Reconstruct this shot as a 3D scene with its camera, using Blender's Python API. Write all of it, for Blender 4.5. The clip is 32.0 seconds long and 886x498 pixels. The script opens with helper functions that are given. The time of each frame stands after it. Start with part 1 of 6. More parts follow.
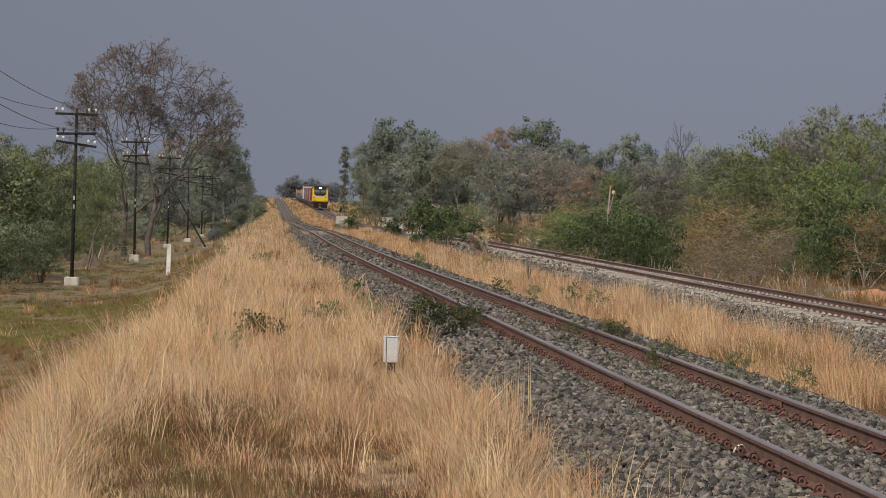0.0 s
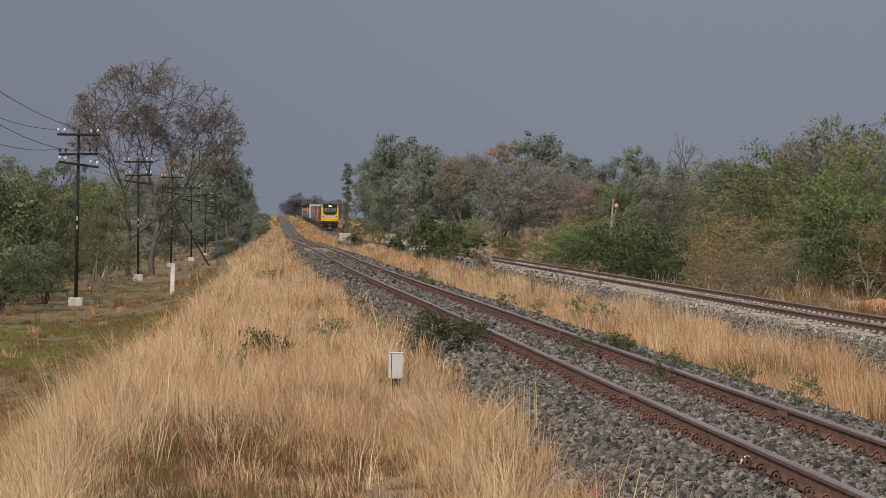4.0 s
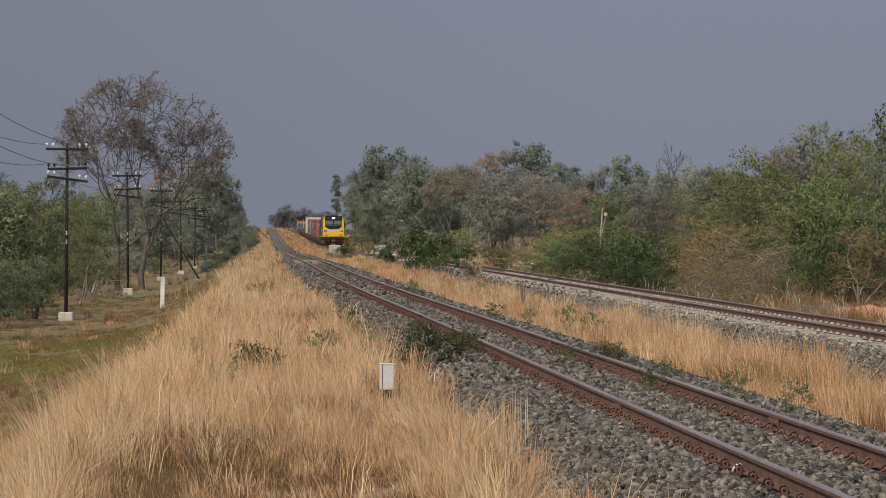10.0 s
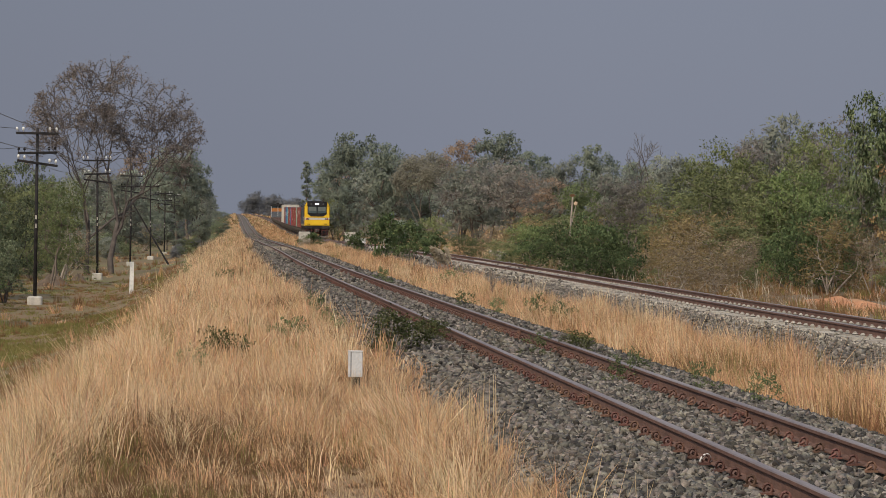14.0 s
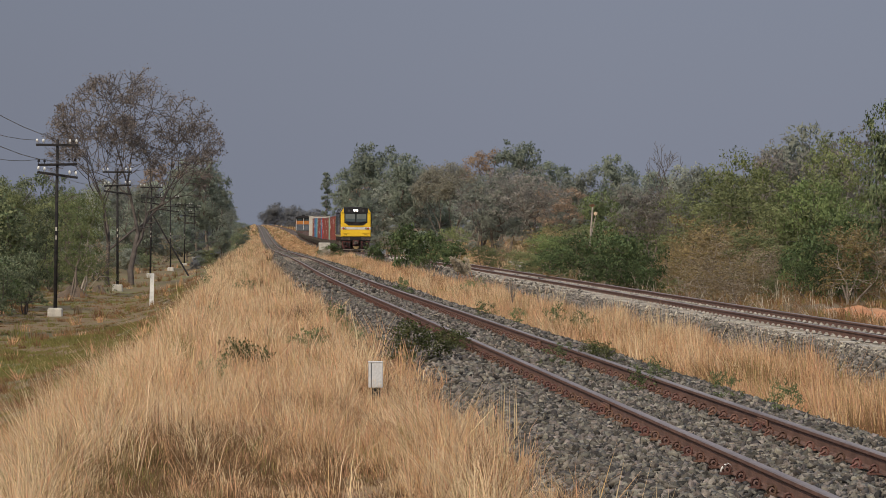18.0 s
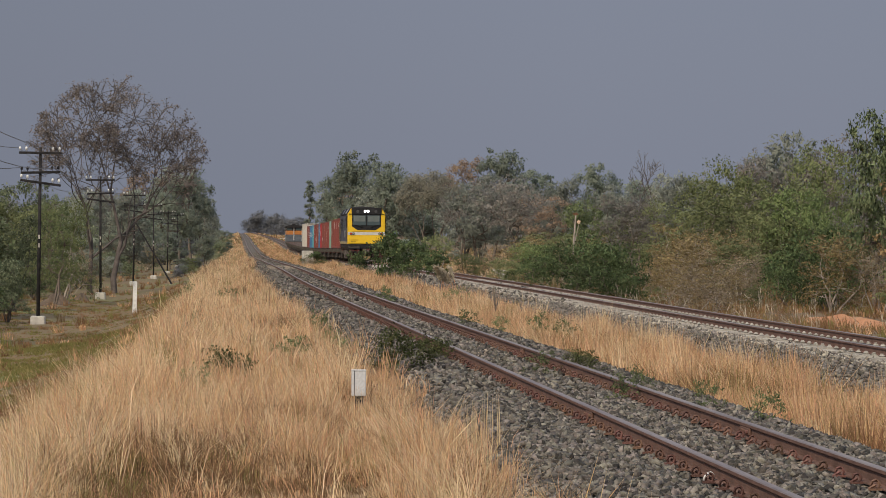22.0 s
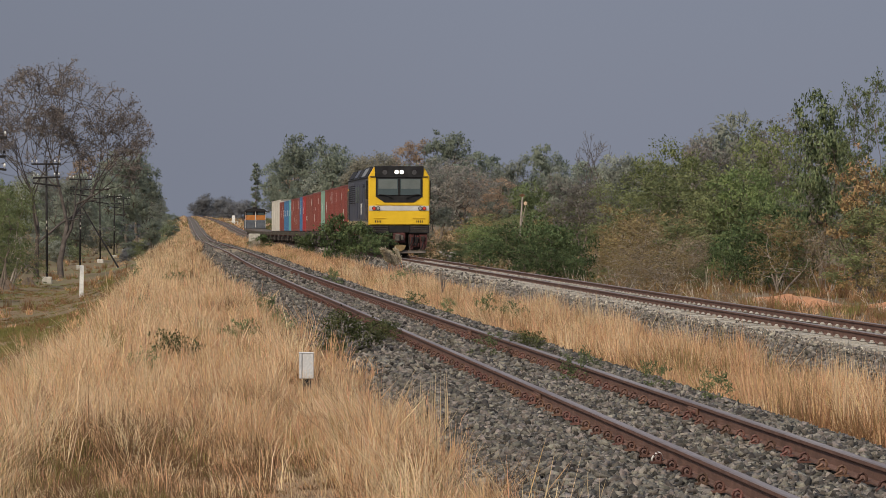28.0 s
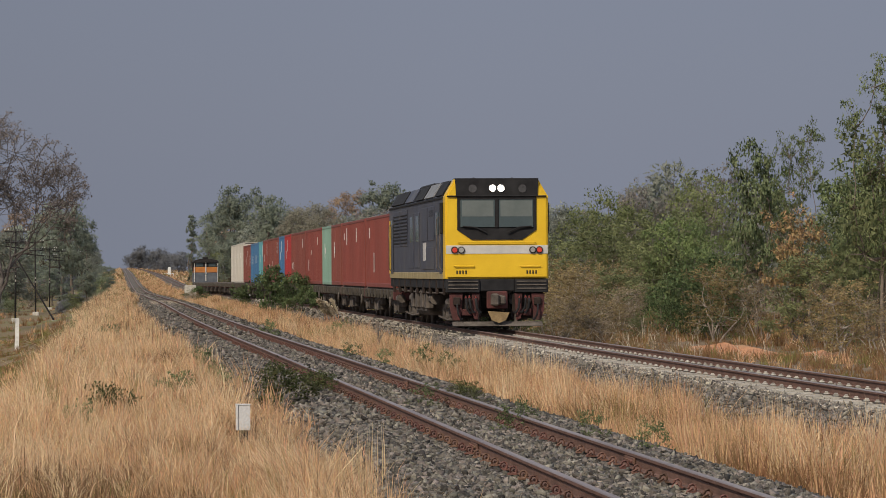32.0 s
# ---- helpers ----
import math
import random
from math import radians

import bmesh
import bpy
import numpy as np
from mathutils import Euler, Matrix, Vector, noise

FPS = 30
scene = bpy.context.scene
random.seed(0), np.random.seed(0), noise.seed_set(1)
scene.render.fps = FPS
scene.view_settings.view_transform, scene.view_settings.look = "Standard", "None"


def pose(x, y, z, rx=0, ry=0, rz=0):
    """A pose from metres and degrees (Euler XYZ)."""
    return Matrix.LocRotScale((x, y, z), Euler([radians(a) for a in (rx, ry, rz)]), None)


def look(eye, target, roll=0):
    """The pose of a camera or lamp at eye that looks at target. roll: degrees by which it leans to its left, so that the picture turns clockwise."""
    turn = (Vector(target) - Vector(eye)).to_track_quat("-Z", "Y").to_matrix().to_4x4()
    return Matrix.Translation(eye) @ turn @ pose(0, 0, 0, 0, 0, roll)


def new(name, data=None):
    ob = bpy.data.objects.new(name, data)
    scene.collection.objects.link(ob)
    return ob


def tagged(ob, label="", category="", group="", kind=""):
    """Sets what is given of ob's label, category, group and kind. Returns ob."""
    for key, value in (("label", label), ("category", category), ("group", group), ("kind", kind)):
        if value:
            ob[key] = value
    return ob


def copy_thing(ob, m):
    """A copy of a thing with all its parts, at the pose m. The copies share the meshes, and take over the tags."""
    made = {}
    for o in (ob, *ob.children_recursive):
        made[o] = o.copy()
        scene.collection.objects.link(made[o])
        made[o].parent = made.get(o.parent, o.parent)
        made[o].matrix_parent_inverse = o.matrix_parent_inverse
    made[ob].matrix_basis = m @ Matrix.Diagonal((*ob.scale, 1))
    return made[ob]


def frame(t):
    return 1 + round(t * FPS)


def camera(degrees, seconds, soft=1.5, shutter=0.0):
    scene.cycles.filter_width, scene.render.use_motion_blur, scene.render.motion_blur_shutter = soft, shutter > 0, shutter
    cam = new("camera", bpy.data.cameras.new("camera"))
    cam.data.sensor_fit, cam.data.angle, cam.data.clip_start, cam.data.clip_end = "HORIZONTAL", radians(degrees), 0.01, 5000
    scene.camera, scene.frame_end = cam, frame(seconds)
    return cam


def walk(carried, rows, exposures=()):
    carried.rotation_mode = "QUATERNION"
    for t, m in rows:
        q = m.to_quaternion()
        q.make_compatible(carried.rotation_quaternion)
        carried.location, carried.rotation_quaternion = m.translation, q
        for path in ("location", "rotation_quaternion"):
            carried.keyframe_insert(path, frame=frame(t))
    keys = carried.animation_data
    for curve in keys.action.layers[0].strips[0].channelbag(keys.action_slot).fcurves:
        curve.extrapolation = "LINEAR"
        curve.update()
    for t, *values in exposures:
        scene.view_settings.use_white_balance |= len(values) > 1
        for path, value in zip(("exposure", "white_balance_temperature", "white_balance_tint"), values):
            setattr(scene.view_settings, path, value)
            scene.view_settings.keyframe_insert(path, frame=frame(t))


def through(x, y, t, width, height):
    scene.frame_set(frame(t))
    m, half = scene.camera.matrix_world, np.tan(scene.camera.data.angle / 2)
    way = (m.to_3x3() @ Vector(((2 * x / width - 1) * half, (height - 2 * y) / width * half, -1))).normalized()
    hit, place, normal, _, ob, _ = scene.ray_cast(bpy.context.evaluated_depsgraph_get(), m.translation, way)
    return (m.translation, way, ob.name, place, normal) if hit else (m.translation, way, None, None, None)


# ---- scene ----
# the camera stands on the grassy bank beside the line and is turned by hand
EYE = (0.0, 0.0, 1.65)


def aim(pan, tilt, roll):
    """Pan to the right from the line's far end, tilt up, right side raised; degrees."""
    a, b, c = radians(pan), radians(tilt), radians(roll)
    f = Vector((math.sin(a) * math.cos(b), math.cos(a) * math.cos(b), math.sin(b)))
    r = Vector((math.cos(a), -math.sin(a), 0))
    u = r.cross(f)
    r2, u2 = r * math.cos(c) + u * math.sin(c), u * math.cos(c) - r * math.sin(c)
    m = Matrix((r2, u2, -f)).transposed().to_4x4()
    m.translation = EYE
    return m


cam = camera(14.89, 32.0, soft=0.8)
walk(cam, [
    (0, aim(2.875, -0.735, 1.356)),
    (0.5, aim(2.826, -0.824, 1.244)),
    (1, aim(2.807, -0.780, 0.928)),
    (1.5, aim(2.843, -0.812, 1.023)),
    (2, aim(2.882, -0.758, 1.130)),
    (2.5, aim(2.872, -0.648, 1.110)),
    (3, aim(2.819, -0.565, 0.656)),
    (3.5, aim(2.811, -0.471, 0.566)),
    (5.5, aim(2.786, -0.493, 0.539)),
    (6, aim(2.755, -0.515, 0.302)),
    (6.5, aim(2.740, -0.660, 0.244)),
    (7, aim(2.747, -0.888, 0.304)),
    (7.5, aim(2.752, -0.998, 0.732)),
    (8, aim(2.669, -0.711, 0.468)),
    (8.5, aim(2.635, -0.555, 0.148)),
    (9, aim(2.710, -0.506, -0.000)),
    (9.5, aim(2.887, -0.420, -0.056)),
    (10, aim(2.984, -0.293, -0.029)),
    (10.5, aim(3.187, -0.162, -0.028)),
    (11, aim(3.365, -0.113, 0.417)),
    (11.5, aim(3.364, -0.076, 0.194)),
    (12, aim(3.353, -0.067, -0.258)),
    (12.5, aim(3.381, -0.130, -0.124)),
    (13, aim(3.434, -0.266, 0.055)),
    (13.5, aim(3.472, -0.338, 0.299)),
    (14, aim(3.496, -0.496, 0.506)),
    (14.5, aim(3.459, -0.566, 0.278)),
    (16.5, aim(3.277, -0.788, 0.597)),
    (17, aim(3.197, -0.471, 0.286)),
    (17.5, aim(3.152, -0.347, 0.343)),
    (18, aim(3.157, -0.321, 0.329)),
    (18.5, aim(3.167, -0.291, 0.528)),
    (19, aim(3.165, -0.223, 0.505)),
    (19.5, aim(3.178, -0.154, 0.363)),
    (20, aim(3.214, -0.088, 0.373)),
    (20.5, aim(3.283, -0.059, 0.497)),
    (21, aim(3.349, -0.074, 0.392)),
    (21.5, aim(3.403, -0.137, 0.519)),
    (22, aim(3.441, -0.179, 0.391)),
    (22.5, aim(3.485, -0.239, 0.155)),
    (23, aim(3.525, -0.277, 0.155)),
    (23.5, aim(3.580, -0.302, -0.294)),
    (24, aim(3.634, -0.218, -0.043)),
    (24.5, aim(3.684, -0.045, -0.017)),
    (25, aim(3.745, 0.044, 0.040)),
    (25.5, aim(3.799, 0.078, -0.048)),
    (27.5, aim(4.201, -0.460, -0.199)),
    (28, aim(4.338, -0.480, 0.054)),
    (28.5, aim(4.480, -0.294, 0.233)),
    (29, aim(4.589, -0.081, 0.415)),
    (29.5, aim(4.685, 0.014, 0.314)),
    (30, aim(4.750, 0.090, 0.251)),
    (30.5, aim(4.877, 0.166, 0.012)),
    (31, aim(5.019, 0.254, 0.030)),
    (31.5, aim(5.176, 0.319, -0.007)),
    (32, aim(5.419, 0.371, -0.254)),
])

# ---- light: hazy afternoon sun from behind the camera ----
SUN_EL, SUN_AZ = 38.0, 214.0  # degrees; azimuth clockwise from the line's direction
world = bpy.data.worlds.new("sky")
scene.world = world
world.use_nodes = True
wn, wl = world.node_tree.nodes, world.node_tree.links
wn.clear()
sky = wn.new("ShaderNodeTexSky")
sky.sky_type, sky.sun_disc = "NISHITA", False
sky.sun_elevation, sky.sun_rotation = radians(SUN_EL), radians(SUN_AZ)
sky.dust_density, sky.air_density = 4.0, 1.0
sky_bg, haze_bg, both, wout = wn.new("ShaderNodeBackground"), wn.new("ShaderNodeBackground"), wn.new("ShaderNodeAddShader"), wn.new("ShaderNodeOutputWorld")
sky_bg.inputs["Strength"].default_value = 0.012
geo = wn.new("ShaderNodeTexCoord")
sep = wn.new("ShaderNodeSeparateXYZ")
ramp = wn.new("ShaderNodeValToRGB")
ramp.color_ramp.elements[0].position, ramp.color_ramp.elements[0].color = 0.0, (0.205, 0.225, 0.285, 1)
ramp.color_ramp.elements[1].position, ramp.color_ramp.elements[1].color = 0.09, (0.185, 0.203, 0.272, 1)
far_up = ramp.color_ramp.elements.new(1.0)
far_up.color = (0.78, 0.84, 0.95, 1)
mid_up = ramp.color_ramp.elements.new(0.22)
mid_up.color = (0.26, 0.29, 0.37, 1)
wl.new(geo.outputs["Generated"], sep.inputs[0])
wl.new(sep.outputs["Z"], ramp.inputs[0])
side, tone = wn.new("ShaderNodeMapRange"), wn.new("ShaderNodeHueSaturation")
side.inputs["From Min"].default_value, side.inputs["From Max"].default_value = -0.12, 0.10
side.inputs["To Min"].default_value, side.inputs["To Max"].default_value = 0.86, 1.0
wl.new(sep.outputs["X"], side.inputs[0])
wl.new(side.outputs[0], tone.inputs["Value"])
wl.new(ramp.outputs[0], tone.inputs["Color"])
wl.new(tone.outputs[0], haze_bg.inputs["Color"])
wl.new(sky.outputs[0], sky_bg.inputs["Color"])
wl.new(sky_bg.outputs[0], both.inputs[0])
wl.new(haze_bg.outputs[0], both.inputs[1])
wl.new(both.outputs[0], wout.inputs["Surface"])

sun = new("sun", bpy.data.lights.new("sun", "SUN"))
sun.data.energy, sun.data.angle, sun.data.color = 3.1, radians(1.5), (1.0, 0.86, 0.68)
sa, se = radians(SUN_AZ), radians(SUN_EL)
sun.matrix_world = look((0, 0, 0), (-math.sin(sa) * math.cos(se), -math.cos(sa) * math.cos(se), -math.sin(se)))
sun.location = (-30, -30, 60)
scene.view_settings.exposure = 0.0

# ---- materials ----
def material(name, dark, light, scale=6.0, rough=0.8, metal=0.0, bump=0.3, fine=60.0, island=0.0, piece=0.0, third=None, spec=0.4, stretch=(1, 1, 1), mid=0.5, grain=0.45, tint=0.0):
    """Two colours mixed by noise at two scales, a stain colour, relief, and a random shade for each island or piece."""
    m = bpy.data.materials.new(name)
    m.use_nodes = True
    n, l = m.node_tree.nodes, m.node_tree.links
    b = n["Principled BSDF"]
    b.inputs["Roughness"].default_value, b.inputs["Metallic"].default_value = rough, metal
    b.inputs["Specular IOR Level"].default_value = spec
    tc, mp = n.new("ShaderNodeTexCoord"), n.new("ShaderNodeMapping")
    mp.inputs["Scale"].default_value = stretch
    l.new(tc.outputs["Object"], mp.inputs[0])
    big, small = n.new("ShaderNodeTexNoise"), n.new("ShaderNodeTexNoise")
    big.inputs["Scale"].default_value, small.inputs["Scale"].default_value = scale, fine
    big.inputs["Detail"].default_value, small.inputs["Detail"].default_value = 5, 3
    for x in (big, small):
        l.new(mp.outputs[0], x.inputs["Vector"])
    mix, mix2 = n.new("ShaderNodeMixRGB"), n.new("ShaderNodeMixRGB")
    cr = n.new("ShaderNodeValToRGB")
    cr.color_ramp.elements[0].position, cr.color_ramp.elements[1].position = mid - 0.17, mid + 0.17
    l.new(big.outputs["Fac"], cr.inputs[0])
    l.new(cr.outputs[0], mix.inputs[0])
    mix.inputs[1].default_value, mix.inputs[2].default_value = (*dark, 1), (*light, 1)
    mix2.blend_type = "OVERLAY"
    mix2.inputs[0].default_value = grain
    l.new(mix.outputs[0], mix2.inputs[1])
    l.new(small.outputs["Fac"], mix2.inputs[2])
    out = mix2.outputs[0]
    if third:
        st, sr, mx = n.new("ShaderNodeTexNoise"), n.new("ShaderNodeValToRGB"), n.new("ShaderNodeMixRGB")
        st.inputs["Scale"].default_value, st.inputs["Detail"].default_value = scale * 0.37, 6
        l.new(mp.outputs[0], st.inputs["Vector"])
        sr.color_ramp.elements[0].position, sr.color_ramp.elements[1].position = 0.52, 0.66
        l.new(st.outputs["Fac"], sr.inputs[0])
        l.new(sr.outputs[0], mx.inputs[0])
        l.new(out, mx.inputs[1])
        mx.inputs[2].default_value = (*third, 1)
        out = mx.outputs[0]
    if tint:
        ob, tv = n.new("ShaderNodeObjectInfo"), n.new("ShaderNodeMapRange")
        ts = n.new("ShaderNodeHueSaturation")
        tv.inputs["To Min"].default_value, tv.inputs["To Max"].default_value = 1 - tint, 1 + tint
        l.new(ob.outputs["Random"], tv.inputs[0])
        l.new(tv.outputs[0], ts.inputs["Value"])
        l.new(out, ts.inputs["Color"])
        out = ts.outputs[0]
    if island or piece:
        g = n.new("ShaderNodeNewGeometry") if island else n.new("ShaderNodeObjectInfo")
        hs, mr, mh = n.new("ShaderNodeHueSaturation"), n.new("ShaderNodeMapRange"), n.new("ShaderNodeMapRange")
        k = island or piece
        rnd = g.outputs["Random Per Island"] if island else g.outputs["Random"]
        mr.inputs["To Min"].default_value, mr.inputs["To Max"].default_value = 1 - k, 1 + k
        mh.inputs["To Min"].default_value, mh.inputs["To Max"].default_value = 0.5 - k * 0.05, 0.5 + k * 0.05
        wob = n.new("ShaderNodeMath")
        wob.operation = "FRACT"
        mul = n.new("ShaderNodeMath")
        mul.operation = "MULTIPLY"
        mul.inputs[1].default_value = 17.3
        l.new(rnd, mul.inputs[0])
        l.new(mul.outputs[0], wob.inputs[0])
        l.new(rnd, mr.inputs[0])
        l.new(wob.outputs[0], mh.inputs[0])
        l.new(mr.outputs[0], hs.inputs["Value"])
        l.new(mh.outputs[0], hs.inputs["Hue"])
        l.new(out, hs.inputs["Color"])
        out = hs.outputs[0]
    l.new(out, b.inputs["Base Color"])
    if bump:
        bp = n.new("ShaderNodeBump")
        bp.inputs["Strength"].default_value, bp.inputs["Distance"].default_value = bump, 0.02
        l.new(small.outputs["Fac"], bp.inputs["Height"])
        l.new(bp.outputs[0], b.inputs["Normal"])
    return m


def leafy(name, dark, light, island=0.45, tint=0.0, through=0.36):
    """Leaf or grass blade: diffuse with light passing through."""
    m = material(name, dark, light, 1.5, 0.8, 0, 0, 14, island=island, spec=0.08, grain=0.25, tint=tint)
    n, l = m.node_tree.nodes, m.node_tree.links
    b, o = n["Principled BSDF"], n["Material Output"]
    tr, mx = n.new("ShaderNodeBsdfTranslucent"), n.new("ShaderNodeMixShader")
    mx.inputs[0].default_value = through
    l.new(b.inputs["Base Color"].links[0].from_socket, tr.inputs["Color"])
    l.new(b.outputs[0], mx.inputs[1])
    l.new(tr.outputs[0], mx.inputs[2])
    l.new(mx.outputs[0], o.inputs["Surface"])
    return m


def glow(name, colour, strength):
    m = material(name, colour, colour, 5, 0.3, 0, 0)
    b = m.node_tree.nodes["Principled BSDF"]
    b.inputs["Emission Color"].default_value, b.inputs["Emission Strength"].default_value = (*colour, 1), strength
    return m


M_SOIL = material("soil and dry turf", (0.16, 0.10, 0.055), (0.30, 0.20, 0.11), 0.35, 0.95, 0, 0.6, 18, third=(0.11, 0.13, 0.045))
M_MEADOW = material("meadow turf", (0.17, 0.112, 0.06), (0.14, 0.115, 0.055), 0.22, 0.95, 0, 0.8, 9, third=(0.125, 0.135, 0.042), mid=0.5)
M_WOODFLOOR = material("leaf litter", (0.13, 0.095, 0.06), (0.19, 0.14, 0.085), 0.3, 0.95, 0, 0.8, 9, third=(0.09, 0.095, 0.045))
M_DRY = leafy("dry grass", (0.50, 0.297, 0.162), (0.67, 0.44, 0.258), 0.4)
M_STRAW = leafy("pale straw", (0.62, 0.46, 0.28), (0.78, 0.61, 0.40), 0.3)
M_TURF = leafy("green turf", (0.165, 0.16, 0.052), (0.25, 0.222, 0.085), 0.3)
M_WORN = leafy("trampled brown grass", (0.125, 0.075, 0.042), (0.215, 0.135, 0.075), 0.35)
M_BROWNGRASS = leafy("brown grass", (0.19, 0.108, 0.055), (0.30, 0.185, 0.098), 0.35)
M_STONE = material("ballast stone", (0.07, 0.062, 0.053), (0.175, 0.157, 0.135), 9, 0.9, 0, 0.4, 60, island=0.8)
M_BALLAST = material("ballast bed", (0.065, 0.056, 0.048), (0.145, 0.125, 0.105), 16, 0.95, 0, 1.0, 45)
M_RUST = material("rusty rail", (0.11, 0.06, 0.045), (0.175, 0.097, 0.073), 5, 0.75, 0.1, 0.4, 70)
M_HEAD = material("worn rail head", (0.20, 0.15, 0.135), (0.30, 0.245, 0.225), 3, 0.42, 0.55, 0.1, 40, stretch=(1, 0.1, 1))
M_CLIP = material("rusty clip", (0.10, 0.052, 0.04), (0.17, 0.09, 0.068), 20, 0.8, 0.1, 0.3, 90, piece=0.35)
M_CONCRETE = material("concrete", (0.34, 0.32, 0.29), (0.50, 0.48, 0.43), 4, 0.9, 0, 0.4, 50, piece=0.15)
M_OLDSLEEPER = material("old sleeper", (0.22, 0.18, 0.14), (0.36, 0.30, 0.235), 5, 0.9, 0, 0.5, 40, piece=0.3)
M_BARK = material("bark", (0.10, 0.08, 0.065), (0.20, 0.165, 0.135), 3, 0.9, 0, 0.6, 25)
M_PALEBARK = material("pale bark", (0.26, 0.22, 0.19), (0.40, 0.35, 0.30), 3, 0.9, 0, 0.6, 25)
M_IRON = material("dark iron", (0.016, 0.016, 0.018), (0.04, 0.037, 0.037), 5, 0.75, 0.1, 0.2, 60, spec=0.15)
M_WHITE = material("white paint", (0.62, 0.62, 0.60), (0.80, 0.80, 0.78), 7, 0.55, 0, 0.1, 40)


# ---- mesh building ----
class Shape:
    """Collects vertices, faces and material numbers for one mesh."""

    def __init__(self):
        self.v, self.f, self.m = [], [], []

    def add(self, verts, faces, mi=0, at=None):
        k = len(self.v)
        self.v.extend(tuple(at @ Vector(p)) if at else tuple(p) for p in verts)
        self.f.extend(tuple(i + k for i in f) for f in faces)
        self.m.extend([mi] * len(faces))
        return self

    def box(self, x0, y0, z0, x1, y1, z1, bevel=0.0, mi=0, at=None):
        """A box with its upright and lying edges chamfered."""
        b = min(bevel, (x1 - x0) / 2.01, (y1 - y0) / 2.01, (z1 - z0) / 2.01)
        if b <= 0:
            v = [(x, y, z) for z in (z0, z1) for y in (y0, y1) for x in (x0, x1)]
            return self.add(v, [(0, 2, 3, 1), (4, 5, 7, 6), (0, 1, 5, 4), (1, 3, 7, 5), (3, 2, 6, 7), (2, 0, 4, 6)], mi, at)
        v = []
        for z, d in ((z0, b), (z0 + b, 0), (z1 - b, 0), (z1, b)):
            xa, xb, ya, yb = x0 + d, x1 - d, y0 + d, y1 - d
            v += [(xa + b, ya, z), (xb - b, ya, z), (xb, ya + b, z), (xb, yb - b, z), (xb - b, yb, z), (xa + b, yb, z), (xa, yb - b, z), (xa, ya + b, z)]
        f = [tuple(reversed(range(8))), tuple(range(24, 32))]
        for r in range(3):
            for i in range(8):
                j = (i + 1) % 8
                f.append((r * 8 + i, r * 8 + j, r * 8 + 8 + j, r * 8 + 8 + i))
        return self.add(v, f, mi, at)

    def tube(self, points, radii, sides=6, mi=0, caps=True):
        pts = [Vector(p) for p in points]
        if not hasattr(radii, "__len__"):
            radii = [radii] * len(pts)
        v, f = [], []
        for i, p in enumerate(pts):
            d = (pts[min(i + 1, len(pts) - 1)] - pts[max(i - 1, 0)])
            d = d.normalized() if d.length > 1e-9 else Vector((0, 0, 1))
            a = d.cross(Vector((0.31, 0.95, 0.07)) if abs(d.y) < 0.9 else Vector((1, 0, 0))).normalized()
            c = d.cross(a)
            v += [tuple(p + (a * math.cos(2 * math.pi * k / sides) + c * math.sin(2 * math.pi * k / sides)) * radii[i]) for k in range(sides)]
        for i in range(len(pts) - 1):
            for k in range(sides):
                j = (k + 1) % sides
                f.append((i * sides + k, i * sides + j, (i + 1) * sides + j, (i + 1) * sides + k))
        if caps:
            f += [tuple(reversed(range(sides))), tuple(range((len(pts) - 1) * sides, len(pts) * sides))]
        return self.add(v, f, mi)

    def prism(self, outline, a, b, axis="y", mi=0):
        """An outline of (u, w) swept from a to b. Along y: u is x, w is z; along x: u is y; along z: u, w are x, y."""
        k = len(outline)
        put = {"y": lambda u, w, s: (u, s, w), "x": lambda u, w, s: (s, u, w), "z": lambda u, w, s: (u, w, s)}[axis]
        v = [put(u, w, a) for u, w in outline] + [put(u, w, b) for u, w in outline]
        f = [tuple(range(k)), tuple(reversed(range(k, 2 * k)))]
        f += [(i, i + k, (i + 1) % k + k, (i + 1) % k) for i in range(k)]
        return self.add(v, f, mi)

    def disc(self, c, r, depth, axis="y", sides=16, mi=0):
        d = {"x": Vector((1, 0, 0)), "y": Vector((0, 1, 0)), "z": Vector((0, 0, 1))}[axis]
        return self.tube([Vector(c) - d * depth / 2, Vector(c) + d * depth / 2], [r, r], sides, mi)

    def mesh(self, name, *mats, smooth=False):
        me = bpy.data.meshes.new(name)
        me.from_pydata(self.v, [], self.f)
        for m in mats:
            me.materials.append(m)
        if len(mats) > 1:
            me.polygons.foreach_set("material_index", self.m)
        bm = bmesh.new()
        bm.from_mesh(me)
        bmesh.ops.recalc_face_normals(bm, faces=bm.faces)
        bm.to_mesh(me)
        bm.free()
        if smooth:
            me.polygons.foreach_set("use_smooth", [True] * len(me.polygons))
        return me


def part(name, shape, mats, parent, label="", smooth=False):
    mats = mats if isinstance(mats, (tuple, list)) else (mats,)
    ob = new(name, shape.mesh(name, *mats, smooth=smooth))
    ob.parent = parent
    return tagged(ob, label)


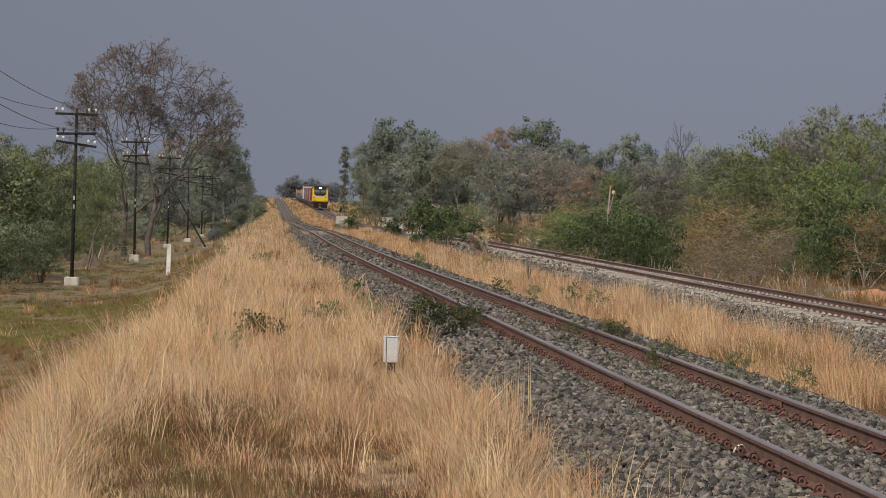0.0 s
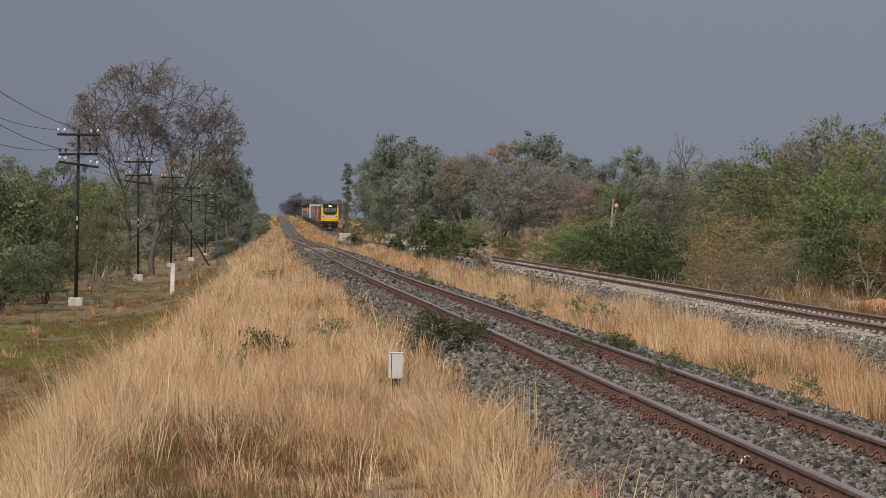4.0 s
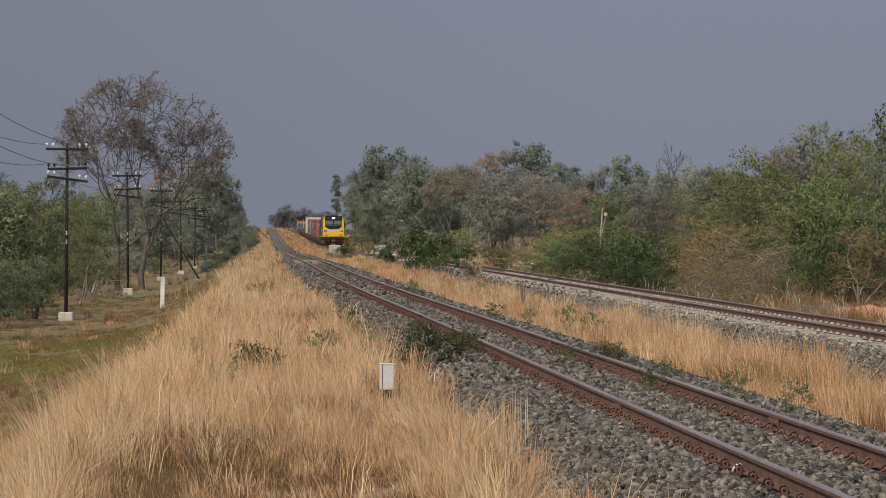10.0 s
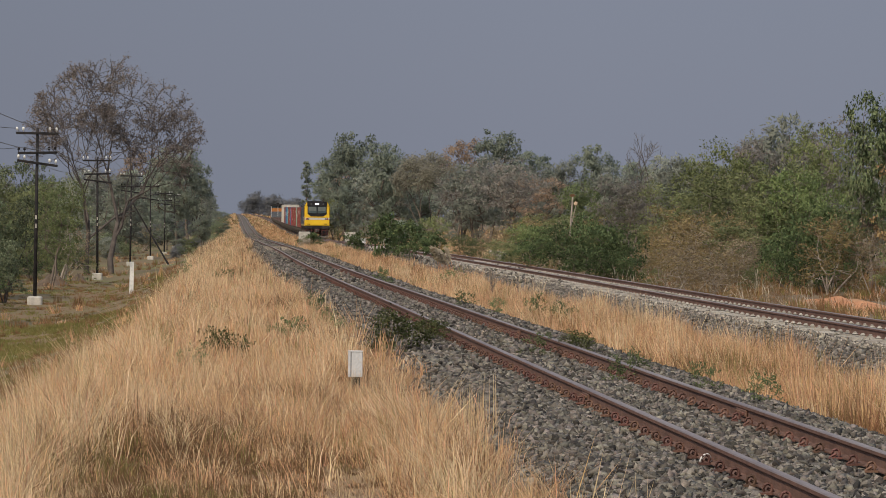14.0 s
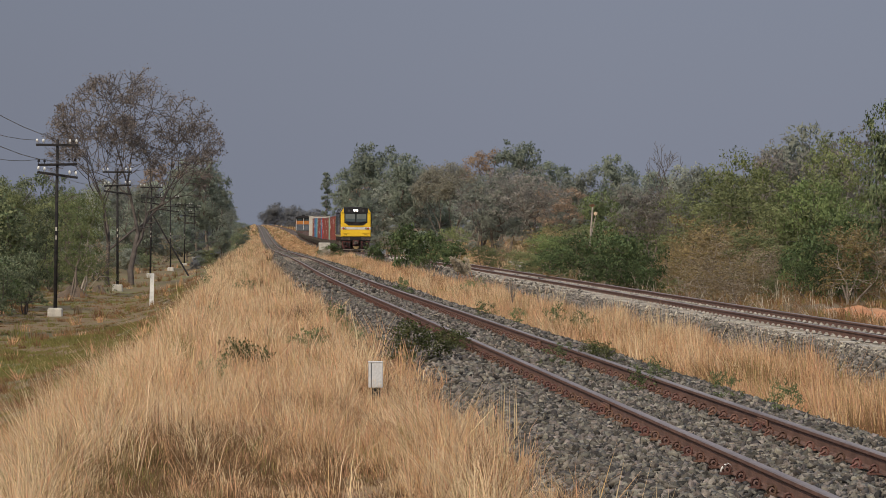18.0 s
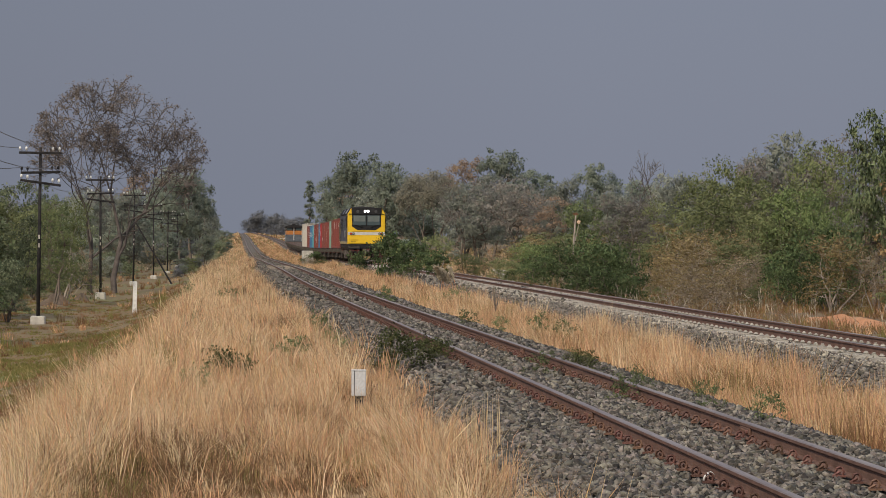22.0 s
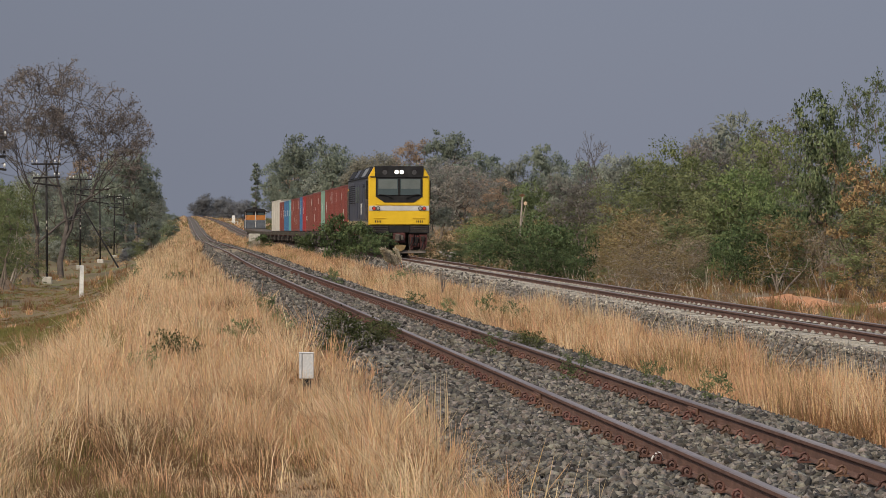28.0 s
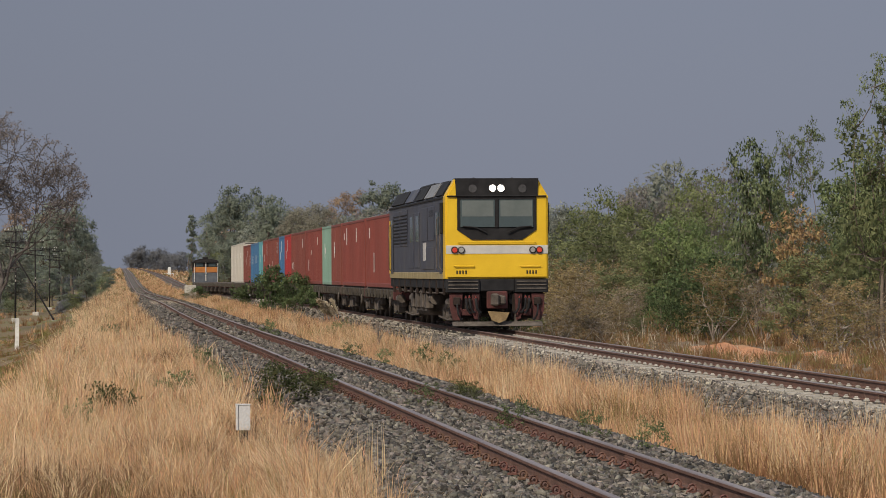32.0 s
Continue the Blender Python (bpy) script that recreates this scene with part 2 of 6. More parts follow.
def raw(name, v, f, *mats, index=None):
    """A large mesh from arrays: vertices (n, 3) and faces all of one size (m, k)."""
    me = bpy.data.meshes.new(name)
    v, f = np.asarray(v, np.float32), np.asarray(f, np.int32)
    me.vertices.add(len(v))
    me.vertices.foreach_set("co", v.ravel())
    me.loops.add(f.size)
    me.loops.foreach_set("vertex_index", f.ravel())
    me.polygons.add(len(f))
    me.polygons.foreach_set("loop_start", np.arange(len(f), dtype=np.int32) * f.shape[1])
    for m in mats:
        me.materials.append(m)
    if index is not None:
        me.polygons.foreach_set("material_index", np.asarray(index, np.int32))
    me.update(calc_edges=True)
    me.validate()
    return me


# ---- the lie of the land: y runs away along the line, x to its right ----
def curve(xs, ys):
    xs, ys = np.array(xs, float), np.array(ys, float)
    slopes = np.gradient(ys, xs)

    def at(x):
        x = np.clip(np.asarray(x, float), xs[0], xs[-1])
        i = np.clip(np.searchsorted(xs, x) - 1, 0, len(xs) - 2)
        h = xs[i + 1] - xs[i]
        t = (x - xs[i]) / h
        return (2 * t**3 - 3 * t**2 + 1) * ys[i] + (t**3 - 2 * t**2 + t) * h * slopes[i] + (3 * t**2 - 2 * t**3) * ys[i + 1] + (t**3 - t**2) * h * slopes[i + 1]

    return at


near_x = curve([-60, 0, 30, 45, 66, 90, 125, 180, 300, 560, 1000, 1600], [5.1, 4.43, 4.065, 3.90, 3.67, 3.36, 3.03, 2.8, 2.48, 2.0, 1.4, 0.2])
loop_x = curve([-60, 0, 50, 72, 96, 130, 210, 315, 410, 480, 590, 840, 1080, 1600], [11.7, 11.3, 10.92, 10.70, 10.6, 10.42, 10.05, 9.8, 9.48, 9.2, 8.82, 7.9, 6.4, 3.2])
rise = curve([-200, 0, 100, 140, 180, 214, 250, 300, 350, 400, 450, 485, 535, 586, 700, 950, 1250, 1600, 5000], [0, 0, 0, 0, -0.02, -0.10, -0.22, -0.36, -0.54, -0.63, -0.53, -0.42, -0.22, 0.08, 0.85, 2.1, 3.1, 3.4, 3.4])
LOOP_Z = -0.05
section = curve([-60, -30, -10, -6.0, -4.2, -2.9, -1.9, -1.3, 0], [-2.3, -2.15, -1.98, -1.90, -1.58, -1.12, -0.60, -0.44, -0.42])


def bank(x, y):
    """Ground height without small relief."""
    x, y = np.asarray(x, float), np.asarray(y, float)
    s1, s2 = x - near_x(y), x - loop_x(y)
    left = np.interp(s1, [-2.1, -1.45], [0, 0.24]) + np.where(s1 < -2.1, section(np.minimum(x, 0)), -0.42)
    mid = np.interp(s1, [1.35, 2.2], [-0.18, -0.45])
    up = np.interp(s2, [-3.0, -1.45], [-0.55, -0.22 + LOOP_Z + 0.02])
    far = np.interp(s2, [1.5, 3.0, 12, 60], [-0.25, -0.9, -0.95, -0.6])
    z = np.where(s1 < 0, left, np.where(s2 < -2.9, mid, np.where(s2 < 0, up, far)))
    return z + rise(y)


def lumps(x, y):
    return 0.05 * np.sin(x * 1.7 + y * 0.31) * np.sin(y * 0.9 - x * 0.6) + 0.04 * np.sin(x * 0.37 + 1) * np.sin(y * 0.23)


def ground_z(x, y):
    x, y = np.asarray(x, float), np.asarray(y, float)
    s1, s2 = x - near_x(y), x - loop_x(y)
    free = np.clip(np.minimum(np.abs(s1) - 2.0, np.abs(s2) - 3.0), 0, 1)
    return bank(x, y) + lumps(x, y) * free


gx = np.concatenate([[-1500, -700, -300, -150, -80, -50, -35, -25], np.arange(-20, 20.01, 0.25), [22, 26, 32, 40, 60, 100, 200, 500, 1500]])
gy = np.concatenate([[-400, -100, -30], np.arange(-10, 60, 0.5), np.arange(60, 200, 1.5), np.arange(200, 600, 8), [600, 650, 700, 800, 900, 1000, 1200, 1500, 2000, 3000, 4500]])
X, Y = np.meshgrid(gx, gy)
Z = ground_z(X, Y)
nx, ny = len(gx), len(gy)
idx = np.arange(nx * ny).reshape(ny, nx)
quads = np.stack([idx[:-1, :-1], idx[:-1, 1:], idx[1:, 1:], idx[1:, :-1]], -1).reshape(-1, 4)
cx, cy = X.ravel()[quads].mean(1), Y.ravel()[quads].mean(1)
stony = ((np.abs(cx - near_x(cy)) < np.interp(cy, [180, 300], [2.05, 1.35])) | (np.abs(cx - loop_x(cy)) < np.interp(cy, [180, 300], [2.75, 1.5]))).astype(int)
stony = np.where((stony == 0) & (cx < -2.4), 2, np.where((stony == 0) & (cx > loop_x(cy) + 2.5), 3, stony))
ground = tagged(new("ground", raw("ground", np.stack([X, Y, Z], -1).reshape(-1, 3), quads, M_SOIL, M_BALLAST, M_MEADOW, M_WOODFLOOR, index=stony)), "dry turf and soil with two stone ballast beds", "ground", kind="structure")


# ---- the two tracks ----
RAIL = [(-0.06, -0.14), (0.06, -0.14), (0.06, -0.13), (0.014, -0.115), (0.010, -0.045), (0.034, -0.032), (0.034, -0.008), (0.026, 0.0), (-0.026, 0.0), (-0.034, -0.008), (-0.034, -0.032), (-0.010, -0.045), (-0.014, -0.115), (-0.06, -0.13)]


def rail_shape(line, side, z0, y0, y1):
    ys = [y0]
    while ys[-1] < y1:
        ys.append(ys[-1] + (1.0 if ys[-1] < 150 else 4.0 if ys[-1] < 400 else 15.0))
    s, k = Shape(), len(RAIL)
    v = [(float(line(y)) + side + u, y, z0 + w + float(rise(y))) for y in ys for u, w in RAIL]
    f, mi = [], []
    for i in range(len(ys) - 1):
        for j in range(k):
            j2 = (j + 1) % k
            f.append((i * k + j, i * k + j2, (i + 1) * k + j2, (i + 1) * k + j))
            mi.append(1 if j in (6, 7, 8) else 0)
    s.v, s.f, s.m = v, f, mi
    return s


def track(name, line, z0, half, label):
    t = tagged(new(name), label, "railway track", kind="structure")
    for side in (-half, half):
        part("rail", rail_shape(line, side, z0, -20, 1500), (M_RUST, M_HEAD), t, "rusty steel rail with a worn bright head")
    return t


near_track = track("near_track", near_x, 0.0, 0.555, "rusty single railway track on grey stone ballast")
loop_track = track("loop_track", loop_x, LOOP_Z, 0.535, "railway track with rusty rails on pale concrete sleepers")


# ---- trees and shrubs ----
FAR_LEAF = 0.2  # leaves of the far woods are that large and stand close


def leaf_mesh(name, rng, centres, radius, per, size, mat, single, soft=0.0):
    """Leaves in flattened clumps round the twig ends: they face outwards from their clump and their crown, so that
    each clump is shaded as a rounded mass."""
    centres = np.asarray(centres)
    c = np.repeat(centres, per, axis=0)
    n = len(c)
    d = rng.normal(0, 1, (n, 3))
    d /= np.linalg.norm(d, axis=1)[:, None]
    clump = np.repeat(rng.uniform(0.55, 1.35, len(centres)), per)
    rad = (rng.random(n) ** 0.45)[:, None]
    out = d * rad * 1.1
    d *= (radius * clump)[:, None] * rad
    d[:, 2] *= 0.62
    p = c + d
    mid = centres.mean(0) * (1, 1, 0.8)
    wide = np.abs(centres - mid).max(0) + 1e-6
    out = out + 0.9 * (p - mid) / wide + rng.normal(0, 0.35 * (1.2 - soft), (n, 3)) + (0, 0, 0.2)
    out /= np.linalg.norm(out, axis=1)[:, None]
    a = rng.normal(0, 1, (n, 3)) * (1, 1, 0.85) + d * (0.7 / radius) * (1, 1, 0.5)
    a[:, 2] -= 0.25
    a /= np.linalg.norm(a, axis=1)[:, None]
    face = out * (0.4 + 1.2 * soft) + rng.normal(0, 0.8, (n, 3)) + (0, 0, 0.3)
    b = np.cross(face, a)
    b /= np.linalg.norm(b, axis=1)[:, None] + 1e-9
    side = np.where(((np.cross(a, b)) * out).sum(1) < 0, -1.0, 1.0)[:, None]
    b = b * side
    L = (size * rng.uniform(0.6, 1.4, n))[:, None]
    up = np.cross(a, b)
    if single:
        v = np.stack([p - b * L * 0.36, p + a * L * 1.1, p + b * L * 0.36], 1)[:, [0, 2, 1]]
        me = raw(name, v.reshape(-1, 3), np.arange(3 * n).reshape(-1, 3), mat)
        k = 3
    else:
        v = np.stack([p, p + a * L * 0.5 + b * L * 0.33 + up * L * 0.1, p + a * L, p + a * L * 0.5 - b * L * 0.33 + up * L * 0.1], 1)
        q = np.arange(n)[:, None] * 4
        me = raw(name, v.reshape(-1, 3), np.concatenate([q + [0, 1, 2], q + [0, 2, 3]], 1).reshape(-1, 3), mat)
        k = 4
    if soft:
        # faces were wound by side: the normals of the mesh tell which way each leaf looks
        fn = np.zeros(len(me.polygons) * 3, np.float32)
        me.polygons.foreach_get("normal", fn)
        fn = fn.reshape(-1, 3)[:: (1 if single else 2)]
        turn = np.where((fn * out).sum(1) < 0, -1.0, 1.0)[:, None]
        nn = out * soft * turn + fn * (1 - soft)
        nn /= np.linalg.norm(nn, axis=1)[:, None] + 1e-9
        me.polygons.foreach_set("use_smooth", np.ones(len(me.polygons), bool))
        me.normals_split_custom_set_from_vertices(np.repeat(nn, k, axis=0).astype(np.float32))
    return me


def tree(name, seed, height, width, leaf_mat, bark, label, category, leaf, per, lobes, tips, lobe_r, clear, stems, fork, twigs, single):
    """A tree of that height with its foot at the origin: a trunk part with limbs and twigs, and a crown part of leaves
    in clumps over several rounded lobes."""
    rng = np.random.default_rng(seed)
    R, hz, zc = width / 2, height * (1 - clear) / 2, height * (1 + clear) / 2
    thin = height * (0.0016 if leaf_mat else 0.0042)
    wood, ends, clumps = Shape(), [], []
    forks = []
    for s in range(stems):
        off = 0.012 * width * (stems > 1)
        foot = Vector((rng.normal(0, off), rng.normal(0, off), -0.25))
        lean = (0.05 + 0.07 * (stems > 1)) * width
        top = Vector((rng.normal(0, lean), rng.normal(0, lean), height * fork * rng.uniform(0.8, 1.2)))
        mid = (foot + top) / 2 + Vector((rng.normal(0, 0.02), rng.normal(0, 0.02), 0)) * height
        r = height * 0.019 / stems**0.4
        wood.tube([foot, mid, top], [r * 1.15, r * 0.9, r * 0.75], 6, caps=False)
        forks.append((top, r * 0.7))
    first = rng.uniform(0, 6.28)
    holds = list(forks)
    for k in range(lobes):
        lr = lobe_r * width * rng.uniform(0.75, 1.2)
        u = ((k + 0.5) / lobes) ** 0.75 * 1.78 - 0.95
        u = u * 1.25 if clear < 0.06 and u < 0 else u
        a = first + k * 2.4 + rng.normal(0, 0.3)
        q = max(1 - (max(u, 0.0) if clear < 0.06 else abs(u)) ** 2.8, 0.0) ** 0.5 * rng.uniform(0.2, 1.0) ** 0.7
        c = Vector((math.cos(a) * q * max(R - lr, 0.1), math.sin(a) * q * max(R - lr, 0.1), zc + u * max(hz - lr * 0.7, 0.05) * (1.22 if u > 0 else 1.0) * rng.uniform(0.92, 1.03)))
        c.z = max(c.z, lr * 0.45)
        below = [h for h in holds if h[0].z < c.z - 0.1 * lr] or forks
        top, r = min(below, key=lambda h: 1.5 * math.hypot(h[0].x - c.x, h[0].y - c.y) + 0.75 * abs(c.z - h[0].z))
        way = c - top
        bulge = top + way * 0.5 + Vector((way.x * 0.12, way.y * 0.12, 0.08 * abs(way.z) - 0.06 * Vector((way.x, way.y, 0)).length))
        bulge += Vector(rng.normal(0, 0.07, 3)) * way.length
        wood.tube([top, top.lerp(bulge, 0.5) + Vector(rng.normal(0, 0.03, 3)) * way.length, bulge, c], [r * 0.85, r * 0.75, r * 0.65, r * 0.42], 5, caps=False)
        holds += [(bulge, max(r * 0.8, height * 0.0045)), (c, max(r * 0.65, height * 0.004))]
        for j in range(tips):
            d = Vector(rng.normal(0, 1, 3)).normalized()
            d.z = abs(d.z) * 0.9 - 0.25 if rng.random() < 0.8 else d.z
            e = c + d * lr * rng.uniform(0.55, 1.0)
            e.z = max(e.z, 0.08)
            wood.tube([c, e], [max(r * 0.36, thin * (twigs > 0)), max(r * 0.12, thin * 0.56 * (twigs > 0))], 3, caps=False) if j % 4 == 0 or twigs else None
            clumps.append(tuple(e))
            for m in range(twigs):
                g = e + (Vector(rng.normal(0, 0.55, 3)) + d + Vector((0, 0, 0.25))).normalized() * lr * rng.uniform(0.3, 0.75)
                b = c + (e - c) * rng.uniform(0.55, 1.0)
                wood.tube([b, g], [max(r * 0.2, thin * 0.62), max(r * 0.09, thin * 0.38)], 3, caps=False)
                clumps.append(tuple(g))
    # bring the crown to its full height and width
    cl = np.array(clumps)
    puff = lobe_r * width * 0.42 / (1 + 0.25 * twigs)
    kz = (height - 0.5 * puff) / np.quantile(cl[:, 2], 0.99)
    kx = (R - 0.6 * puff) / np.quantile(np.hypot(cl[:, 0], cl[:, 1]), 0.96)
    cl = cl * (kx, kx, kz)
    wood.v = [(x * kx, y * kx, z * kz) for x, y, z in wood.v]
    ob = tagged(new(name), label, category)
    part("trunk", wood, bark, ob, smooth=True)
    if leaf_mat:
        crown = new("crown", leaf_mesh("crown", rng, cl, lobe_r * width * 0.42 / (1 + 0.25 * twigs), per, leaf, leaf_mat, single, 0.92 if leaf >= FAR_LEAF and single else 0.65))
        crown.parent = ob
    return ob


def spreading_tree(name, seed, height, width, leaf_mat, bark, label, stems, bare, levels, leaf, per, puff, spread=0.5, lean=0.0):
    """An open tree whose limbs fork again and again and rise in a fan, with thin leaf sprays at the twig ends."""
    rng = np.random.default_rng(seed)
    wood, ends = Shape(), []
    thin = height * 0.0015

    low = bare / height

    def inside(q):
        u = (q.z / height - (1 + low) / 2) / ((1 - low) / 2)
        return ((q.x - lean * q.z / height) / (width / 2)) ** 2 + (q.y / (width / 2)) ** 2 + abs(u) ** 2.4 < 1

    def limb(p, d, length, r, level):
        pts, rad, out = [p], [r], False
        for k in range(3):
            d = (d + Vector(rng.normal(0, 0.13, 3)) + Vector((0, 0, 0.06 if level < 3 else 0.0))).normalized()
            q = pts[-1] + d * length / 3
            out = out or (level > 1 and not inside(q))
            if out and k:
                break
            pts.append(q)
            rad.append(r * (1 - 0.12 * (k + 1)))
        wood.tube(pts, [max(x, thin) for x in rad], 6 if level < 2 else 4 if level < 4 else 3, caps=False)
        if level >= levels - 2 or out:
            ends.append(tuple(pts[-2]))
        if level >= levels or out:
            ends.append(tuple(pts[-1]))
            return
        first = rng.uniform(0, 6.28)
        count = 3 if level < 3 or rng.random() < 0.35 else 2
        for j in range(count):
            a = first + j * 6.28 / count + rng.normal(0, 0.35)
            open_ = spread * rng.uniform(0.55, 1.25) * (0.75 if level == 0 else 1.0)
            side = d.orthogonal().normalized()
            side.rotate(Matrix.Rotation(a, 3, d))
            nd = (d * math.cos(open_) + side * math.sin(open_)).normalized()
            at = pts[3] if j == 0 else pts[2].lerp(pts[3], rng.uniform(0.1, 1.0))
            limb(at, nd, length * rng.uniform(0.68, 0.92), rad[3] * (0.86 if j == 0 else 0.72), level + 1)

    for x, tip, first_len, r in stems:
        limb(Vector((x, rng.normal(0, 0.2), -0.3)), Vector((tip, 0, 1)).normalized(), first_len, r, 0)
    cl = np.array(ends)
    ob = tagged(new(name), label, "tree")
    part("trunk", wood, bark, ob, smooth=True)
    crown = new("crown", leaf_mesh("crown", rng, cl, puff, per, leaf, leaf_mat, True, 0.45))
    crown.parent = ob
    return ob


L_DARK = leafy("dark green leaves", (0.13, 0.165, 0.085), (0.215, 0.25, 0.135), 0.45, 0.28)
L_LUSH = leafy("deep green drooping leaves", (0.095, 0.12, 0.062), (0.195, 0.215, 0.115), 0.5, 0.15)
# far green: distance haze lifted into the leaf colour, high translucency flattens its shade
L_HAZED = leafy("haze-paled dark green leaves", (0.221, 0.257, 0.202), (0.321, 0.356, 0.285), 0.16, 0.28, 0.52)
L_THICKET = leafy("grey-green thicket leaves", (0.124, 0.152, 0.090), (0.228, 0.255, 0.159), 0.45, 0.4)
L_MID = leafy("green leaves", (0.134, 0.168, 0.078), (0.213, 0.252, 0.123), 0.28, 0.28)
L_MASS = leafy("fresh green leaves", (0.129, 0.174, 0.069), (0.213, 0.263, 0.112), 0.22, 0.28)
L_BUSH = leafy("deep green bush leaves", (0.073, 0.105, 0.050), (0.144, 0.185, 0.085), 0.45, 0.28)
L_LIGHT = leafy("pale yellow-green leaves", (0.190, 0.224, 0.098), (0.287, 0.316, 0.149), 0.2, 0.28)
L_OLIVE = leafy("olive leaves", (0.149, 0.172, 0.081), (0.247, 0.265, 0.132), 0.2, 0.28)
L_BROWN = leafy("dry brown leaves", (0.225, 0.18, 0.12), (0.325, 0.26, 0.175), 0.3, 0.28)
L_SCRUB = leafy("yellowish brown scrub leaves", (0.235, 0.18, 0.09), (0.335, 0.26, 0.132), 0.3, 0.28)
M_GREYBARK = material("grey-brown bark", (0.07, 0.058, 0.052), (0.13, 0.11, 0.10), 3, 0.9, 0, 0.6, 25)
L_WEED = leafy("olive weed leaves", (0.06, 0.075, 0.03), (0.15, 0.155, 0.07), 0.5, 0.2)
L_AMBER = leafy("amber autumn leaves", (0.261, 0.180, 0.090), (0.360, 0.252, 0.135), 0.4, 0.15)
# rusty leaf tone paled as by distance haze
L_RUST = leafy("haze-paled rusty brown leaves", (0.300, 0.222, 0.168), (0.396, 0.306, 0.222), 0.16, 0.28, 0.52)
# blue-grey of the farthest haze, put straight into the leaf colour
L_FAR = leafy("haze blue-grey leaves", (0.195, 0.20, 0.21), (0.235, 0.24, 0.25), 0.08, 0.1, 0.5)
# haze over the far wood is mixed into these two leaf colours
L_GREY = leafy("haze-paled grey-green leaves", (0.244, 0.263, 0.219), (0.331, 0.350, 0.294), 0.16, 0.28, 0.52)
L_GREYBROWN = leafy("haze-paled grey-brown leaves", (0.236, 0.220, 0.196), (0.310, 0.290, 0.257), 0.16, 0.28, 0.52)

